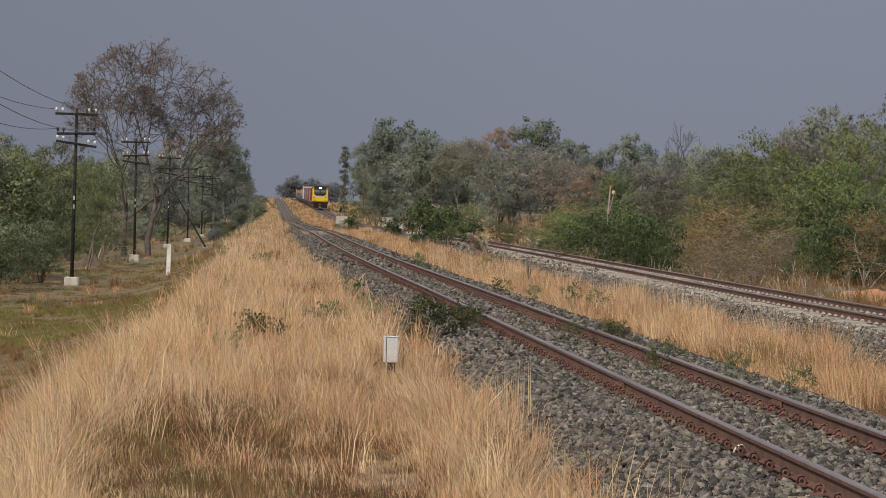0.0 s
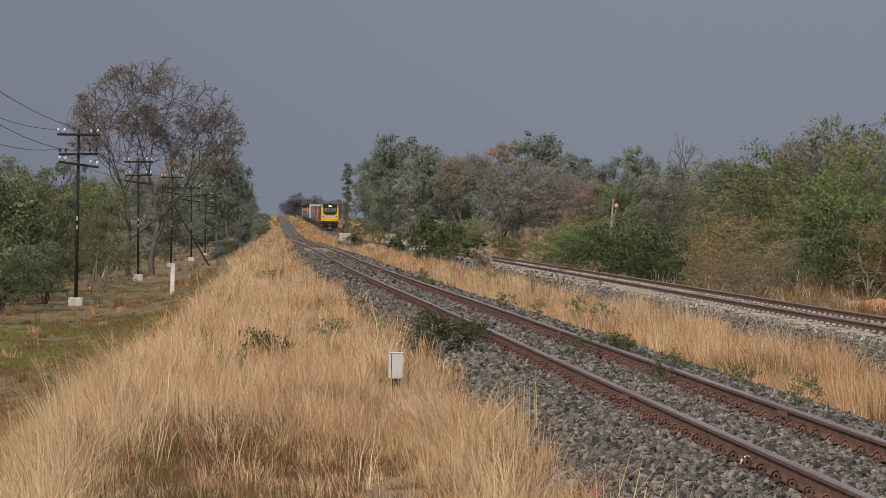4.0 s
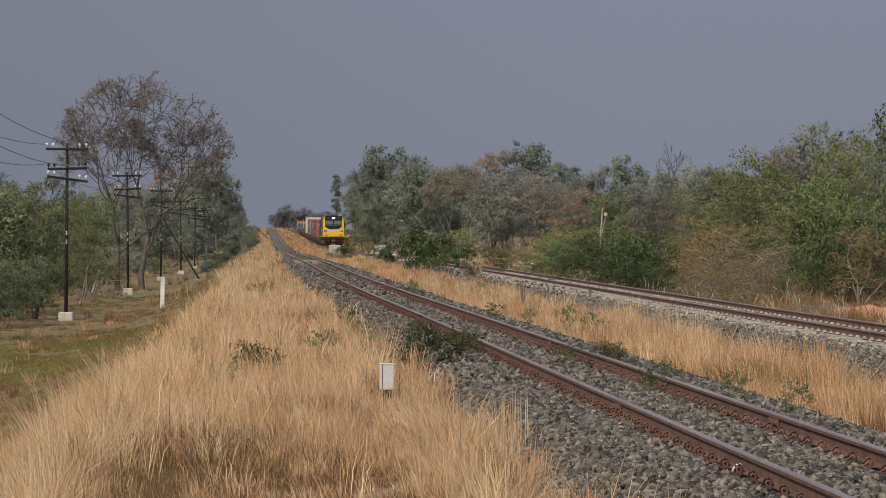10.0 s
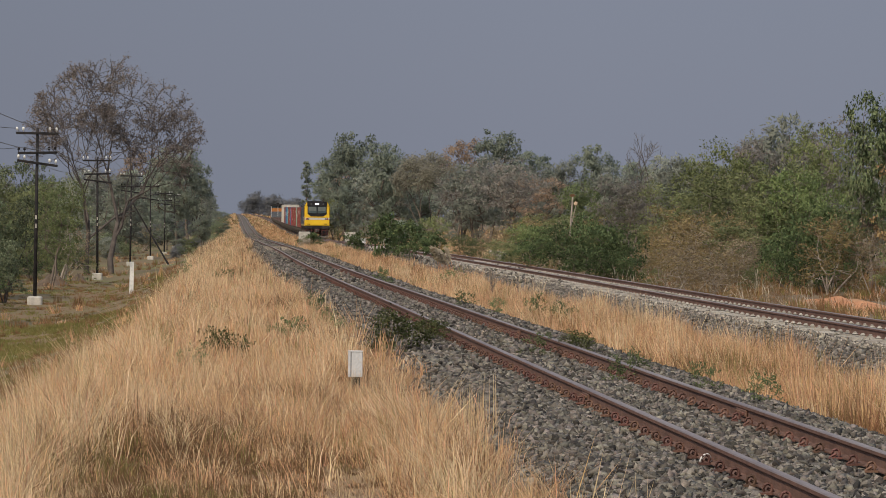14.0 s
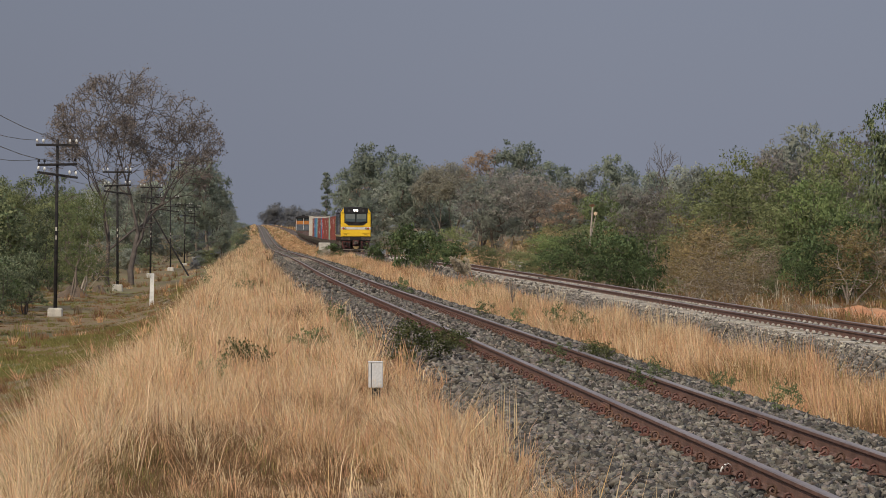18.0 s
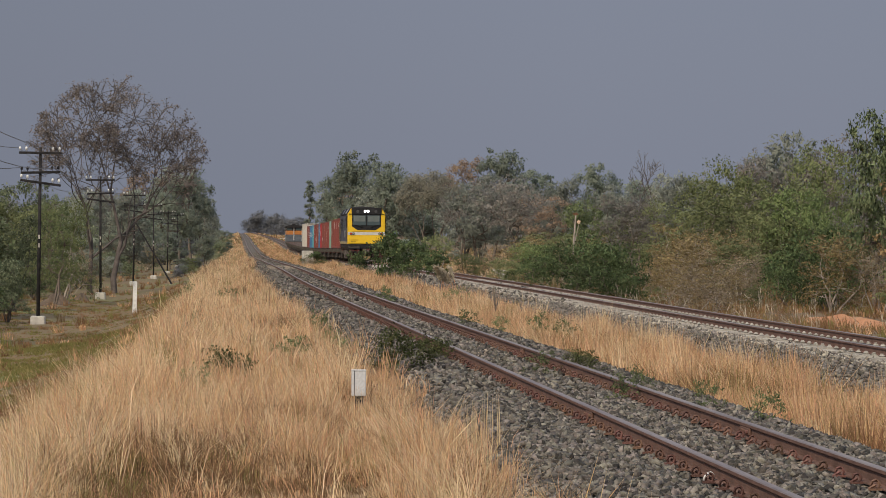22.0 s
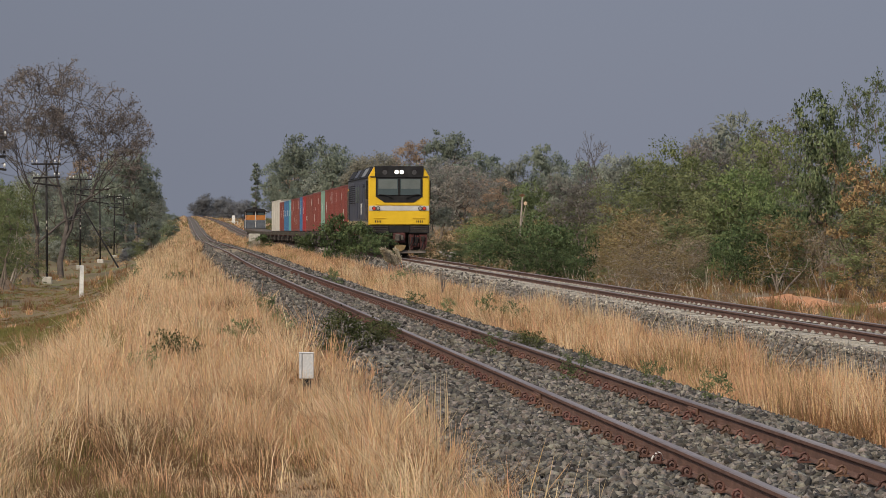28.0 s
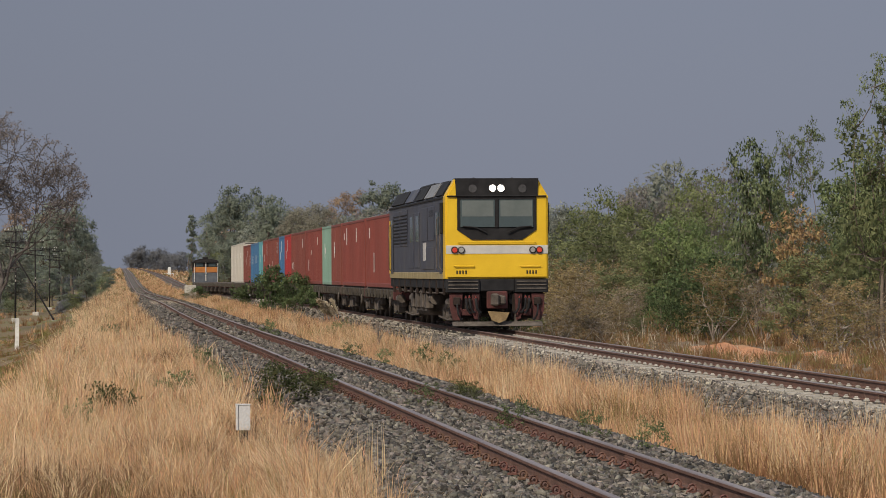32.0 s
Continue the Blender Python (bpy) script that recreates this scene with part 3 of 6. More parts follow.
KINDS = {
    # name, height, width, leaves, bark, label, category, leaf, per, lobes, tips, lobe radius, clear, stems, fork, twigs, single
    "dark": ("tree", 10, 8, L_DARK, M_BARK, "broad dark green leafy tree", "tree", 0.23, 44, 11, 13, 0.22, 0.15, 1, 0.3, 0, True),
    # trees seen through haze: the pale cast is in their leaf colour
    "dusty": ("tree", 10, 8, L_HAZED, M_BARK, "broad dusty dark green tree in the wood", "tree", 0.27, 38, 11, 13, 0.23, 0.10, 1, 0.3, 0, True),
    "column": ("tree", 10, 2.3, L_HAZED, M_BARK, "narrow dark green columnar tree in haze", "tree", 0.22, 26, 12, 11, 0.34, 0.0, 1, 0.5, 0, True),
    "lush": ("tree", 6, 5, L_LUSH, M_GREYBARK, "dark glossy-leaved tree with drooping leafy branches", "tree", 0.20, 15, 13, 9, 0.20, 0.03, 3, 0.3, 1, False),
    "thicket": ("large_shrub", 5, 5, L_THICKET, M_GREYBARK, "dense grey-green thicket with leaning stems", "shrub", 0.13, 30, 13, 12, 0.21, 0.0, 4, 0.24, 0, True),
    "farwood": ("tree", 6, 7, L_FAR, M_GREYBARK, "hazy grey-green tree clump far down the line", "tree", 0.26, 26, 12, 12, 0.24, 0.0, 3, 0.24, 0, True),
    "mid": ("tree", 9, 8, L_MID, M_BARK, "rounded green leafy tree", "tree", 0.21, 48, 11, 13, 0.22, 0.10, 1, 0.3, 0, True),
    "mass": ("large_shrub", 6, 6, L_MASS, M_BARK, "dense rounded bright green shrub", "shrub", 0.14, 36, 12, 13, 0.22, 0.0, 3, 0.25, 0, True),
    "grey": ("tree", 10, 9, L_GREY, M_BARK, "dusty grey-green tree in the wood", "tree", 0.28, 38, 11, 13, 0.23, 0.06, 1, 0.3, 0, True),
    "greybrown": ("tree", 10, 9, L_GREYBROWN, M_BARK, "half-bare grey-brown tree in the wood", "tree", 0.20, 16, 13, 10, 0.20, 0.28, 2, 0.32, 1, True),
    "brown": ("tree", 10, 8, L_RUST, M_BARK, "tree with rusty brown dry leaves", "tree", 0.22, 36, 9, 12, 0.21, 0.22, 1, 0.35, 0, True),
    "olive": ("large_shrub", 6, 5, L_OLIVE, M_BARK, "tall olive-green shrub with thin stems", "shrub", 0.125, 34, 12, 13, 0.22, 0.02, 3, 0.28, 0, True),
    "light": ("large_shrub", 6, 5, L_LIGHT, M_PALEBARK, "tall pale yellow-green feathery shrub", "shrub", 0.12, 34, 12, 13, 0.22, 0.02, 3, 0.28, 0, True),
    "young": ("young_tree", 7, 4, L_MID, M_BARK, "slender young tree with small green leaves", "tree", 0.09, 24, 13, 11, 0.20, 0.10, 2, 0.3, 1, True),
    "dry": ("dry_shrub", 3, 3.4, L_BROWN, M_PALEBARK, "brown half-dry shrub with pale stems", "shrub", 0.07, 12, 11, 10, 0.20, 0.0, 4, 0.25, 1, True),
    "scrubby": ("dry_shrub", 4, 4, L_SCRUB, M_PALEBARK, "yellow-brown autumn shrub with pale twigs", "shrub", 0.09, 15, 12, 11, 0.20, 0.0, 4, 0.25, 1, True),
    "bush": ("bush", 2.2, 3.0, L_BUSH, M_BARK, "dense dark green bush beside the track", "bush", 0.095, 20, 10, 14, 0.21, 0.0, 4, 0.22, 0, False),
    "green": ("bush", 2.0, 2.8, L_BUSH, M_BARK, "leafy green bush in the dry grass", "bush", 0.115, 26, 9, 11, 0.21, 0.0, 4, 0.25, 0, False),
    "weed": ("low_bush", 1.2, 1.8, L_WEED, M_BARK, "straggling olive-green weed bush beside the rails", "bush", 0.065, 13, 9, 9, 0.20, 0.0, 5, 0.3, 1, False),
    "rustbush": ("dry_shrub", 4, 3, L_AMBER, M_BARK, "shrub with orange-brown autumn leaves", "shrub", 0.10, 14, 10, 10, 0.20, 0.05, 3, 0.28, 1, True),
    "scrub": ("low_shrub", 1.0, 1.4, L_MID, M_BARK, "low green scrub in the dry grass", "shrub", 0.06, 9, 6, 7, 0.18, 0.0, 5, 0.3, 1, False),
}
protos, used = {}, {}


def plant(kind, x, y, height, width, z=None, turn=None, group=""):
    """Sets a tree of that kind on the ground: three different ones of each kind, turned and scaled."""
    n = used.get(kind, 0)
    used[kind] = n + 1
    name, h, w, lm, bark, label, cat, *shape = KINDS[kind]
    z = float(ground_z(x, y)) - 0.05 if z is None else z
    z -= 0.14 * height * (kind == "farwood")
    turn = (n * 137.5) % 360 if turn is None else turn
    width = min(max(width, height * w / h / (2.0 if kind in ("young", "dark") else 1.3)), height * w / h / 0.62)
    m = pose(x, y, z, 0, 0, turn) @ Matrix.Diagonal((width / w, width / w, height / h, 1))
    k = (kind, n % 3)
    if k not in protos:
        ob = protos[k] = tree(name, 11 + 7 * n + len(kind) * 3, h, w, lm, bark, label, cat, *shape)
        ob.matrix_basis = m
        return ob
    src = protos[k]
    keep = src.scale.copy()
    src.scale = (1, 1, 1)
    ob = copy_thing(src, m)
    src.scale = keep
    return ob


L_SPRAY = leafy("withered mauve-brown leaf sprays", (0.15, 0.125, 0.112), (0.235, 0.20, 0.178), 0.25)
M_LIMB = material("grey weathered limb bark", (0.065, 0.054, 0.049), (0.125, 0.108, 0.098), 2.5, 0.9, 0, 0.6, 25)
tall_tree = spreading_tree("tall_tree", 18, 14.5, 11.9, L_SPRAY, M_LIMB, "tall open tree with grey forking limbs and thin brown leaves", ((0.75, 0.08, 3.9, 0.24), (-0.85, -0.14, 3.7, 0.19)), 4.4, 7, 0.11, 9, 0.38, 0.60, 1.6)
tall_tree.matrix_basis = pose(-8.95, 225, float(ground_z(-8.95, 225)))
# olive-brown lightened in the colour for the haze before this far tree
L_UMBER = leafy("haze-paled olive-brown leaves", (0.247, 0.237, 0.189), (0.351, 0.332, 0.260), 0.16, 0.0, 0.52)
umbrella_tree = spreading_tree("umbrella_tree", 9, 11.6, 8.6, L_UMBER, M_BARK, "broad-crowned olive-brown tree with dark forking trunks", ((0.3, 0.06, 3.8, 0.17), (-0.4, -0.10, 3.6, 0.15)), 3.6, 5, 0.20, 22, 0.75, 0.55)
umbrella_tree.matrix_basis = pose(23.75, 420, float(ground_z(23.75, 420)))
for px, py, ph, pw in (
    (-9.48, 175, 3.69, 2.33),
    (23.72, 118, 6.77, 1.57),
    (24.57, 108, 8.36, 2.7),
):
    pz = float(ground_z(px, py)) - 0.05
    plant("young", px, py, max(ph - pz, 0.4), pw, pz)
for px, py, ph, pw in ((13.16, 640, 12.3, 2.4),):
    pz = float(ground_z(px, py)) - 0.05
    plant("column", px, py, max(ph - pz, 0.4), pw, pz)
for px, py, ph, pw in (
    (-11.2, 147, 2.9, 4.2),
    (-13.0, 150, 4.1, 4.6),
    (-11.9, 139, 1.3, 3.4),
):
    pz = float(ground_z(px, py)) - 0.05
    plant("lush", px, py, max(ph - pz, 0.4), pw, pz)
for px, py, ph, pw in (
    (-12.46, 148, 3.69, 3.7),
    (-10.9, 165, 2.66, 2.4),
    (-1.83, 500, 1.6, 2.0),
    (-2.44, 430, 1.5, 2.15),
    (-16.84, 215, 4.88, 4.66),
    (-18.2, 280, 6.22, 5.13),
    (-15.0, 300, 4.55, 5.0),
    (-10.13, 128, 0.86, 2.99),
    (-9.59, 142, 0.66, 2.37),
):
    pz = float(ground_z(px, py)) - 0.05
    plant("thicket", px, py, max(ph - pz, 0.4), pw, pz)
for px, py, ph, pw in (
    (20.27, 152, 1.55, 2.79),
    (20.62, 143, 2.03, 2.62),
    (20.0, 160, 1.33, 2.4),
):
    pz = float(ground_z(px, py)) - 0.05
    plant("scrubby", px, py, max(ph - pz, 0.4), pw, pz)
for px, py, ph, pw in (
    (-12.0, 200, 3.58, 3.0),
    (-15.17, 260, 1.13, 3.03),
    (-13.24, 190, 4.2, 2.85),
    (11.5, 172, 0.9, 2.6),
    (12.4, 176, 0.75, 2.2),
    (13.3, 168, 0.7, 2.4),
    (14.6, 184, 0.5, 2.0),
    (36.5, 300, 5.55, 5.0),
    (27.6, 240, 3.57, 4.0),
    (25.4, 200, 3.92, 4.33),
    (23.25, 150, 3.1, 2.75),
    (24.44, 120, 2.61, 1.8),
    (25.2, 112, 4.32, 2.05),
    (25.74, 108, 7.55, 2.88),
    (8.12, 168, 0.48, 1.68),
    (12.9, 430, 4.73, 4.3),
    (12.13, 520, 2.34, 4.33),
):
    pz = float(ground_z(px, py)) - 0.05
    plant("olive", px, py, max(ph - pz, 0.4), pw, pz)
for px, py, ph, pw in (
    (-9.4, 182, 3.65, 2.12),
    (25.05, 180, 5.43, 4.5),
    (24.75, 165, 5.58, 4.12),
    (27.73, 160, 6.34, 4.27),
    (15.17, 260, 2.0, 3.03),
):
    pz = float(ground_z(px, py)) - 0.05
    plant("light", px, py, max(ph - pz, 0.4), pw, pz)
for px, py, ph, pw in (
    (-34.3, 420, 9.21, 9.1),
    (-8.17, 700, 11.33, 5.83),
    (-8.22, 850, 9.86, 5.1),
    (-8.0, 1000, 7.65, 4.33),
    (32.97, 460, 9.16, 9.2),
    (40.25, 420, 9.21, 7.0),
    (44.67, 400, 8.19, 5.33),
    (46.2, 360, 8.85, 6.6),
    (31.67, 380, 7.22, 6.97),
    (30.67, 230, 5.98, 4.6),
    (30.72, 190, 7.76, 5.38),
):
    pz = float(ground_z(px, py)) - 0.05
    plant("grey", px, py, max(ph - pz, 0.4), pw, pz)
for px, py, ph, pw in (
    (-14.5, 528, 12.2, 10.5),
    (36.68, 560, 15.19, 6.53),
):
    pz = float(ground_z(px, py)) - 0.05
    plant("brown", px, py, max(ph - pz, 0.4), pw, pz)
for px, py, ph, pw in (
    (-12.5, 684, 12.8, 10.0),
    (-16.67, 400, 7.52, 7.33),
    (26.67, 400, 7.52, 8.0),
    (28.37, 185, 6.37, 3.7),
    (30.92, 175, 7.13, 3.79),
):
    pz = float(ground_z(px, py)) - 0.05
    plant("greybrown", px, py, max(ph - pz, 0.4), pw, pz)
for px, py, ph, pw in (
    (-8.46, 470, 11.52, 7.05),
    (-7.93, 560, 11.73, 5.6),
    (-13.0, 520, 9.28, 8.67),
    (-4.2, 420, 1.86, 3.5),
    (-2.4, 480, 1.09, 3.68),
    (-8.6, 430, 2.23, 4.3),
    (-6.6, 900, 4.95, 5.1),
    (-4.0, 800, 3.25, 3.73),
    (-2.19, 820, 2.75, 2.73),
    (17.67, 500, 14.32, 9.17),
    (16.47, 520, 12.74, 7.8),
    (16.0, 600, 11.95, 8.0),
    (21.6, 480, 12.37, 7.2),
    (43.68, 560, 16.31, 6.16),
    (37.41, 430, 10.46, 6.45),
    (46.71, 440, 11.48, 5.28),
    (13.3, 420, 5.71, 4.2),
):
    pz = float(ground_z(px, py)) - 0.05
    plant("dusty", px, py, max(ph - pz, 0.4), pw, pz)
for px, py, ph, pw in (
    (-10.64, 112, 5.44, 2.8),
    (23.46, 124, 6.53, 2.07),
):
    pz = float(ground_z(px, py)) - 0.05
    plant("dark", px, py, max(ph - pz, 0.4), pw, pz)
for px, py, ph, pw in (
    (-1.31, 560, 0.34, 2.43),
    (4.01, 45, 0.15, 0.45),
    (-0.53, 40, 0.17, 0.33),
    (-0.99, 70, 0.17, 0.58),
    (-0.32, 95, 0.23, 0.95),
    (6.74, 105, 0.21, 1.05),
    (6.18, 70, 0.17, 0.58),
    (6.43, 66, 0.09, 0.44),
    (-1.5, 100, 0.31, 0.5),
    (1.62, 60, 0.11, 0.44),
    (1.8, 57, 0.01, 0.32),
    (1.61, 68, 0.21, 0.39),
    (4.34, 38, 0.02, 0.32),
    (5.01, 36, -0.13, 0.36),
    (5.36, 34, -0.19, 0.45),
    (4.86, 72, 0.16, 0.6),
    (5.08, 66, -0.08, 0.4),
    (4.73, 40, -0.03, 0.33),
    (4.12, 95, 0.35, 0.79),
    (0.78, 52, 0.16, 0.43),
):
    pz = float(ground_z(px, py)) - 0.05
    plant("scrub", px, py, max(ph - pz, 0.4), pw, pz)
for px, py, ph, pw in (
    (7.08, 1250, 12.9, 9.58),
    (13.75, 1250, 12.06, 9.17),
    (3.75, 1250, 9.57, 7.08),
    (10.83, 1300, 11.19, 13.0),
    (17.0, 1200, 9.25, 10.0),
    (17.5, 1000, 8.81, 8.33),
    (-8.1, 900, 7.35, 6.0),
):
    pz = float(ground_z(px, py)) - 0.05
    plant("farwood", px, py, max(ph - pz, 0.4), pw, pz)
for px, py, ph, pw in (
    (7.5, 168, 1.99, 2.35),
    (8.48, 163, 1.65, 2.01),
    (9.23, 160, 1.12, 1.71),
    (7.49, 212, 0.87, 1.55),
    (5.9, 268, 0.58, 2.23),
):
    pz = float(ground_z(px, py)) - 0.05
    plant("green", px, py, max(ph - pz, 0.4), pw, pz)
bare_tree = spreading_tree("bare_tree", 25, 13.9, 5.2, L_GREYBROWN, M_GREYBARK, "leafless tree with fine pale grey branches above the wood", ((0.0, 0.03, 4.4, 0.24),), 6.0, 6, 0.09, 3, 0.25, 0.5)
bare_tree.matrix_basis = pose(50.82, 420, float(ground_z(50.82, 420)))
for px, py, ph, pw in (
    (26.43, 260, 4.6, 4.77),
    (27.14, 122, 5.77, 2.24),
):
    pz = float(ground_z(px, py)) - 0.05
    plant("mid", px, py, max(ph - pz, 0.4), pw, pz)
for px, py, ph, pw in (
    (22.11, 134, 3.84, 3.8),
    (22.97, 130, 2.91, 2.82),
):
    pz = float(ground_z(px, py)) - 0.05
    plant("mass", px, py, max(ph - pz, 0.4), pw, pz)
for px, py, ph, pw in (
    (21.07, 160, 1.73, 2.93),
    (21.27, 145, 1.84, 2.42),
    (21.16, 138, 0.69, 1.84),
    (23.32, 132, 1.61, 2.42),
    (22.42, 118, 1.81, 1.97),
    (22.68, 108, 1.43, 1.98),
    (23.4, 104, 1.09, 2.08),
    (16.09, 135, 0.71, 1.57),
    (22.0, 300, 0.8, 3.0),
    (5.2, 263, 0.2, 1.3),
    (5.7, 264, 0.1, 1.1),
):
    pz = float(ground_z(px, py)) - 0.05
    plant("dry", px, py, max(ph - pz, 0.4), pw, pz)
for px, py, ph, pw in (
    (21.45, 132, 1.06, 2.64),
    (21.2, 127, 1.7, 2.8),
    (22.1, 126, 2.3, 3.0),
    (20.7, 124, 0.7, 2.0),
    (11.3, 127, 1.05, 2.2),
    (12.4, 126, 1.62, 2.2),
    (13.2, 125, 1.95, 2.3),
    (14.2, 125, 1.25, 2.0),
    (12.6, 121, 0.8, 2.2),
    (13.9, 121, 0.6, 1.8),
):
    pz = float(ground_z(px, py)) - 0.05
    plant("bush", px, py, max(ph - pz, 0.4), pw, pz)
for px, py, ph, pw in (
    (23.03, 114, 3.8, 1.52),
):
    pz = float(ground_z(px, py)) - 0.05
    plant("rustbush", px, py, max(ph - pz, 0.4), pw, pz)
for px, py, ph, pw in (
    (4.68, 46, 0.12, 0.61),
    (2.27, 47, 0.42, 1.1),
    (2.98, 51, 0.09, 0.68),
    (-0.16, 44, 0.24, 0.59),
):
    pz = float(ground_z(px, py)) - 0.05
    plant("weed", px, py, max(ph - pz, 0.4), pw, pz)



# the woods behind: lower towards their far ends
right_top = curve([0.0, 0.018, 0.03, 0.045, 0.06, 0.085, 0.11, 0.14, 0.17, 0.20, 0.24, 0.30], [0.004, 0.012, 0.017, 0.020, 0.0205, 0.0205, 0.0195, 0.0195, 0.028, 0.028, 0.034, 0.04])
left_top = curve([-0.30, -0.10, -0.06, -0.03, -0.015, -0.008, 0.0], [0.02, 0.013, 0.014, 0.016, 0.013, 0.006, 0.001])
wood_rng = np.random.default_rng(77)
for count, kinds, lo, hi, d0, d1, top in (
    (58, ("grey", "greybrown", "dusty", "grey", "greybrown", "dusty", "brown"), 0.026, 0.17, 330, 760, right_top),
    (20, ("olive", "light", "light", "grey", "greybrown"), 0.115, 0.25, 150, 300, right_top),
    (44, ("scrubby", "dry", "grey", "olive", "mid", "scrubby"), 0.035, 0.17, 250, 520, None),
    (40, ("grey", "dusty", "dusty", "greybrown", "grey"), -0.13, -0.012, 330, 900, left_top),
    (44, ("olive", "dry", "thicket", "grey", "scrubby"), -0.12, -0.02, 210, 560, None),
):
    for i in range(count):
        slope, d = lo + (hi - lo) * wood_rng.random(), d0 + (d1 - d0) * wood_rng.random()
        x = slope * d
        clear_of = loop_x(d) + 6 if slope > 0 else -10.5
        if (slope > 0 and x < clear_of) or (slope < 0 and x > clear_of):
            continue
        if top is None and 0.05 < slope < 0.086 and d < 430:
            continue
        kind = kinds[i % len(kinds)]
        pz = float(ground_z(x, d)) - 0.1
        if top is None:
            ph = wood_rng.uniform(1.6, 3.6)
            pw = ph * wood_rng.uniform(1.0, 1.6)
        else:
            ph = max(1.65 + d * float(top(slope)) * wood_rng.uniform(0.5, 0.93) - pz, 3.0)
            pw = min(ph * wood_rng.uniform(0.75, 1.05), 11)
        plant(kind, x, d, ph, pw, pz)

# thickets that close the ground under the trees, row by row
hedge_rng = np.random.default_rng(31)
for d0, d1, step, side, s0, s1, h0, h1, kinds in (
    (92, 215, 3.2, 1, 4.0, 6.5, 0.9, 1.9, ("dry", "bush", "scrubby", "dry", "olive", "dry", "scrubby")),
    (96, 230, 3.6, 1, 7.0, 10.5, 1.8, 3.0, ("mass", "scrubby", "bush", "dry", "mass", "olive", "scrubby")),
    (112, 330, 7.0, 1, 11.0, 17.0, 2.4, 3.8, ("olive", "light", "scrubby", "mass", "olive")),
    (330, 620, 9.0, 1, 5.5, 14.0, 1.5, 3.2, ("olive", "grey", "dusty", "dry")),
    (118, 215, 4.0, -1, 10.8, 18.0, 1.2, 3.2, ("thicket", "olive", "dry", "thicket", "bush")),
    (215, 480, 6.0, -1, 10.5, 22.0, 1.6, 3.6, ("thicket", "olive", "thicket", "dry", "thicket")),
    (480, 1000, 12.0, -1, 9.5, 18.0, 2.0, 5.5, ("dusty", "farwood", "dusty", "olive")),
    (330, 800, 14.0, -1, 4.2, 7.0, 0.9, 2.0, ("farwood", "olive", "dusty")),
):
    d, i = d0, 0
    while d < d1:
        off = hedge_rng.uniform(s0, s1)
        x = float(loop_x(d)) + off if side > 0 else -off
        ph = hedge_rng.uniform(h0, h1)
        slope = x / d
        open_here = side > 0 and (0.163 < slope < 0.192 and d < 118 or 0.05 < slope < 0.086 and d > 175 or 0.112 < slope < 0.124 and d > 130)
        if side > 0 and 0.148 < slope < 0.176 and d < 131:
            ph *= 0.4
        if side > 0 and 0.07 < slope < 0.12 and 110 < d < 190:
            ph *= 0.5
        kind = kinds[i % len(kinds)]
        if side > 0 and 0.118 < slope < 0.155 and d < 200 and kind not in ("dry", "scrubby"):
            kind = ("scrubby", "dry", "scrubby", "olive")[i % 4]
        if not open_here:
            plant(kind, x, d, ph, ph * hedge_rng.uniform(1.1, 1.7))
        d += step * hedge_rng.uniform(0.6, 1.4)
        i += 1


# ---- telegraph line ----
POLE_X, POLE_GAP = -8.2, 62.5
POLE_YS = [77 + POLE_GAP * i for i in range(13)]
M_INSUL = material("white porcelain", (0.68, 0.68, 0.66), (0.82, 0.82, 0.80), 8, 0.25, 0, 0)
M_WIRE = material("dull wire", (0.05, 0.05, 0.05), (0.09, 0.09, 0.09), 4, 0.5, 0.6, 0)
ARMS = ((7.01, 0.87), (6.21, 0.80), (5.79, 0.84))
PINS = (-0.80, -0.55, 0.50, 0.76)


def pole_foot(y):
    return float(ground_z(POLE_X, y))


def pole_at(i, y, brace):
    p = tagged(new("telegraph_pole"), "dark steel telegraph pole with three crossarms and insulators", "telegraph pole", "telegraph poles along the line")
    part("pole", Shape().tube([(0, 0, -0.3), (0, 0, 3.6), (0, 0, 7.24)], [0.085, 0.075, 0.06], 8), M_IRON, p, smooth=True)
    part("base", Shape().box(-0.3, -0.3, -0.4, 0.3, 0.3, 0.34, 0.05), M_CONCRETE, p, "weathered concrete foot block")
    for k, (z, half) in enumerate(ARMS):
        tilt = Matrix.Translation((0, 0, z)) @ Matrix.Rotation(radians((0, -2, 7)[k]), 4, "Y") @ Matrix.Rotation(radians((-4, 8, 14)[k]), 4, "Z")
        part("crossarm", Shape().box(-half, -0.13, -0.05, half, -0.03, 0.05, 0.012, at=tilt), M_IRON, p)
        if k == 2 and i > 1:
            continue
        for u in PINS:
            q = tilt @ Vector((u * half / 0.84, -0.08, 0.05))
            s = Shape().tube([q, q + Vector((0, 0, 0.07)), q + Vector((0, 0, 0.075)), q + Vector((0, 0, 0.17)), q + Vector((0, 0, 0.20))], [0.015, 0.015, 0.055, 0.05, 0.02], 8)
            part("insulator", s, M_INSUL if k == 0 or (i + k) % 3 == 0 else M_IRON, p, smooth=True)
    for z in (3.49, 3.14):
        part("number_plate", Shape().box(-0.035, -0.1, z, 0.035, -0.085, z + 0.17, 0.004), M_CONCRETE, p, "small white enamel plate")
    if brace:
        part("brace", Shape().tube([(0, 0, 5.1), (3.0, -0.4, 0.15)], [0.06, 0.075], 6), M_IRON, p, "slanting steel strut")
        part("brace_foot", Shape().box(2.8, -0.65, -0.3, 3.25, -0.2, 0.18, 0.03), M_CONCRETE, p)
    p.matrix_basis = pose(POLE_X, y, pole_foot(y), 0, (0.5 if i % 2 else -0.3), 0)
    return p


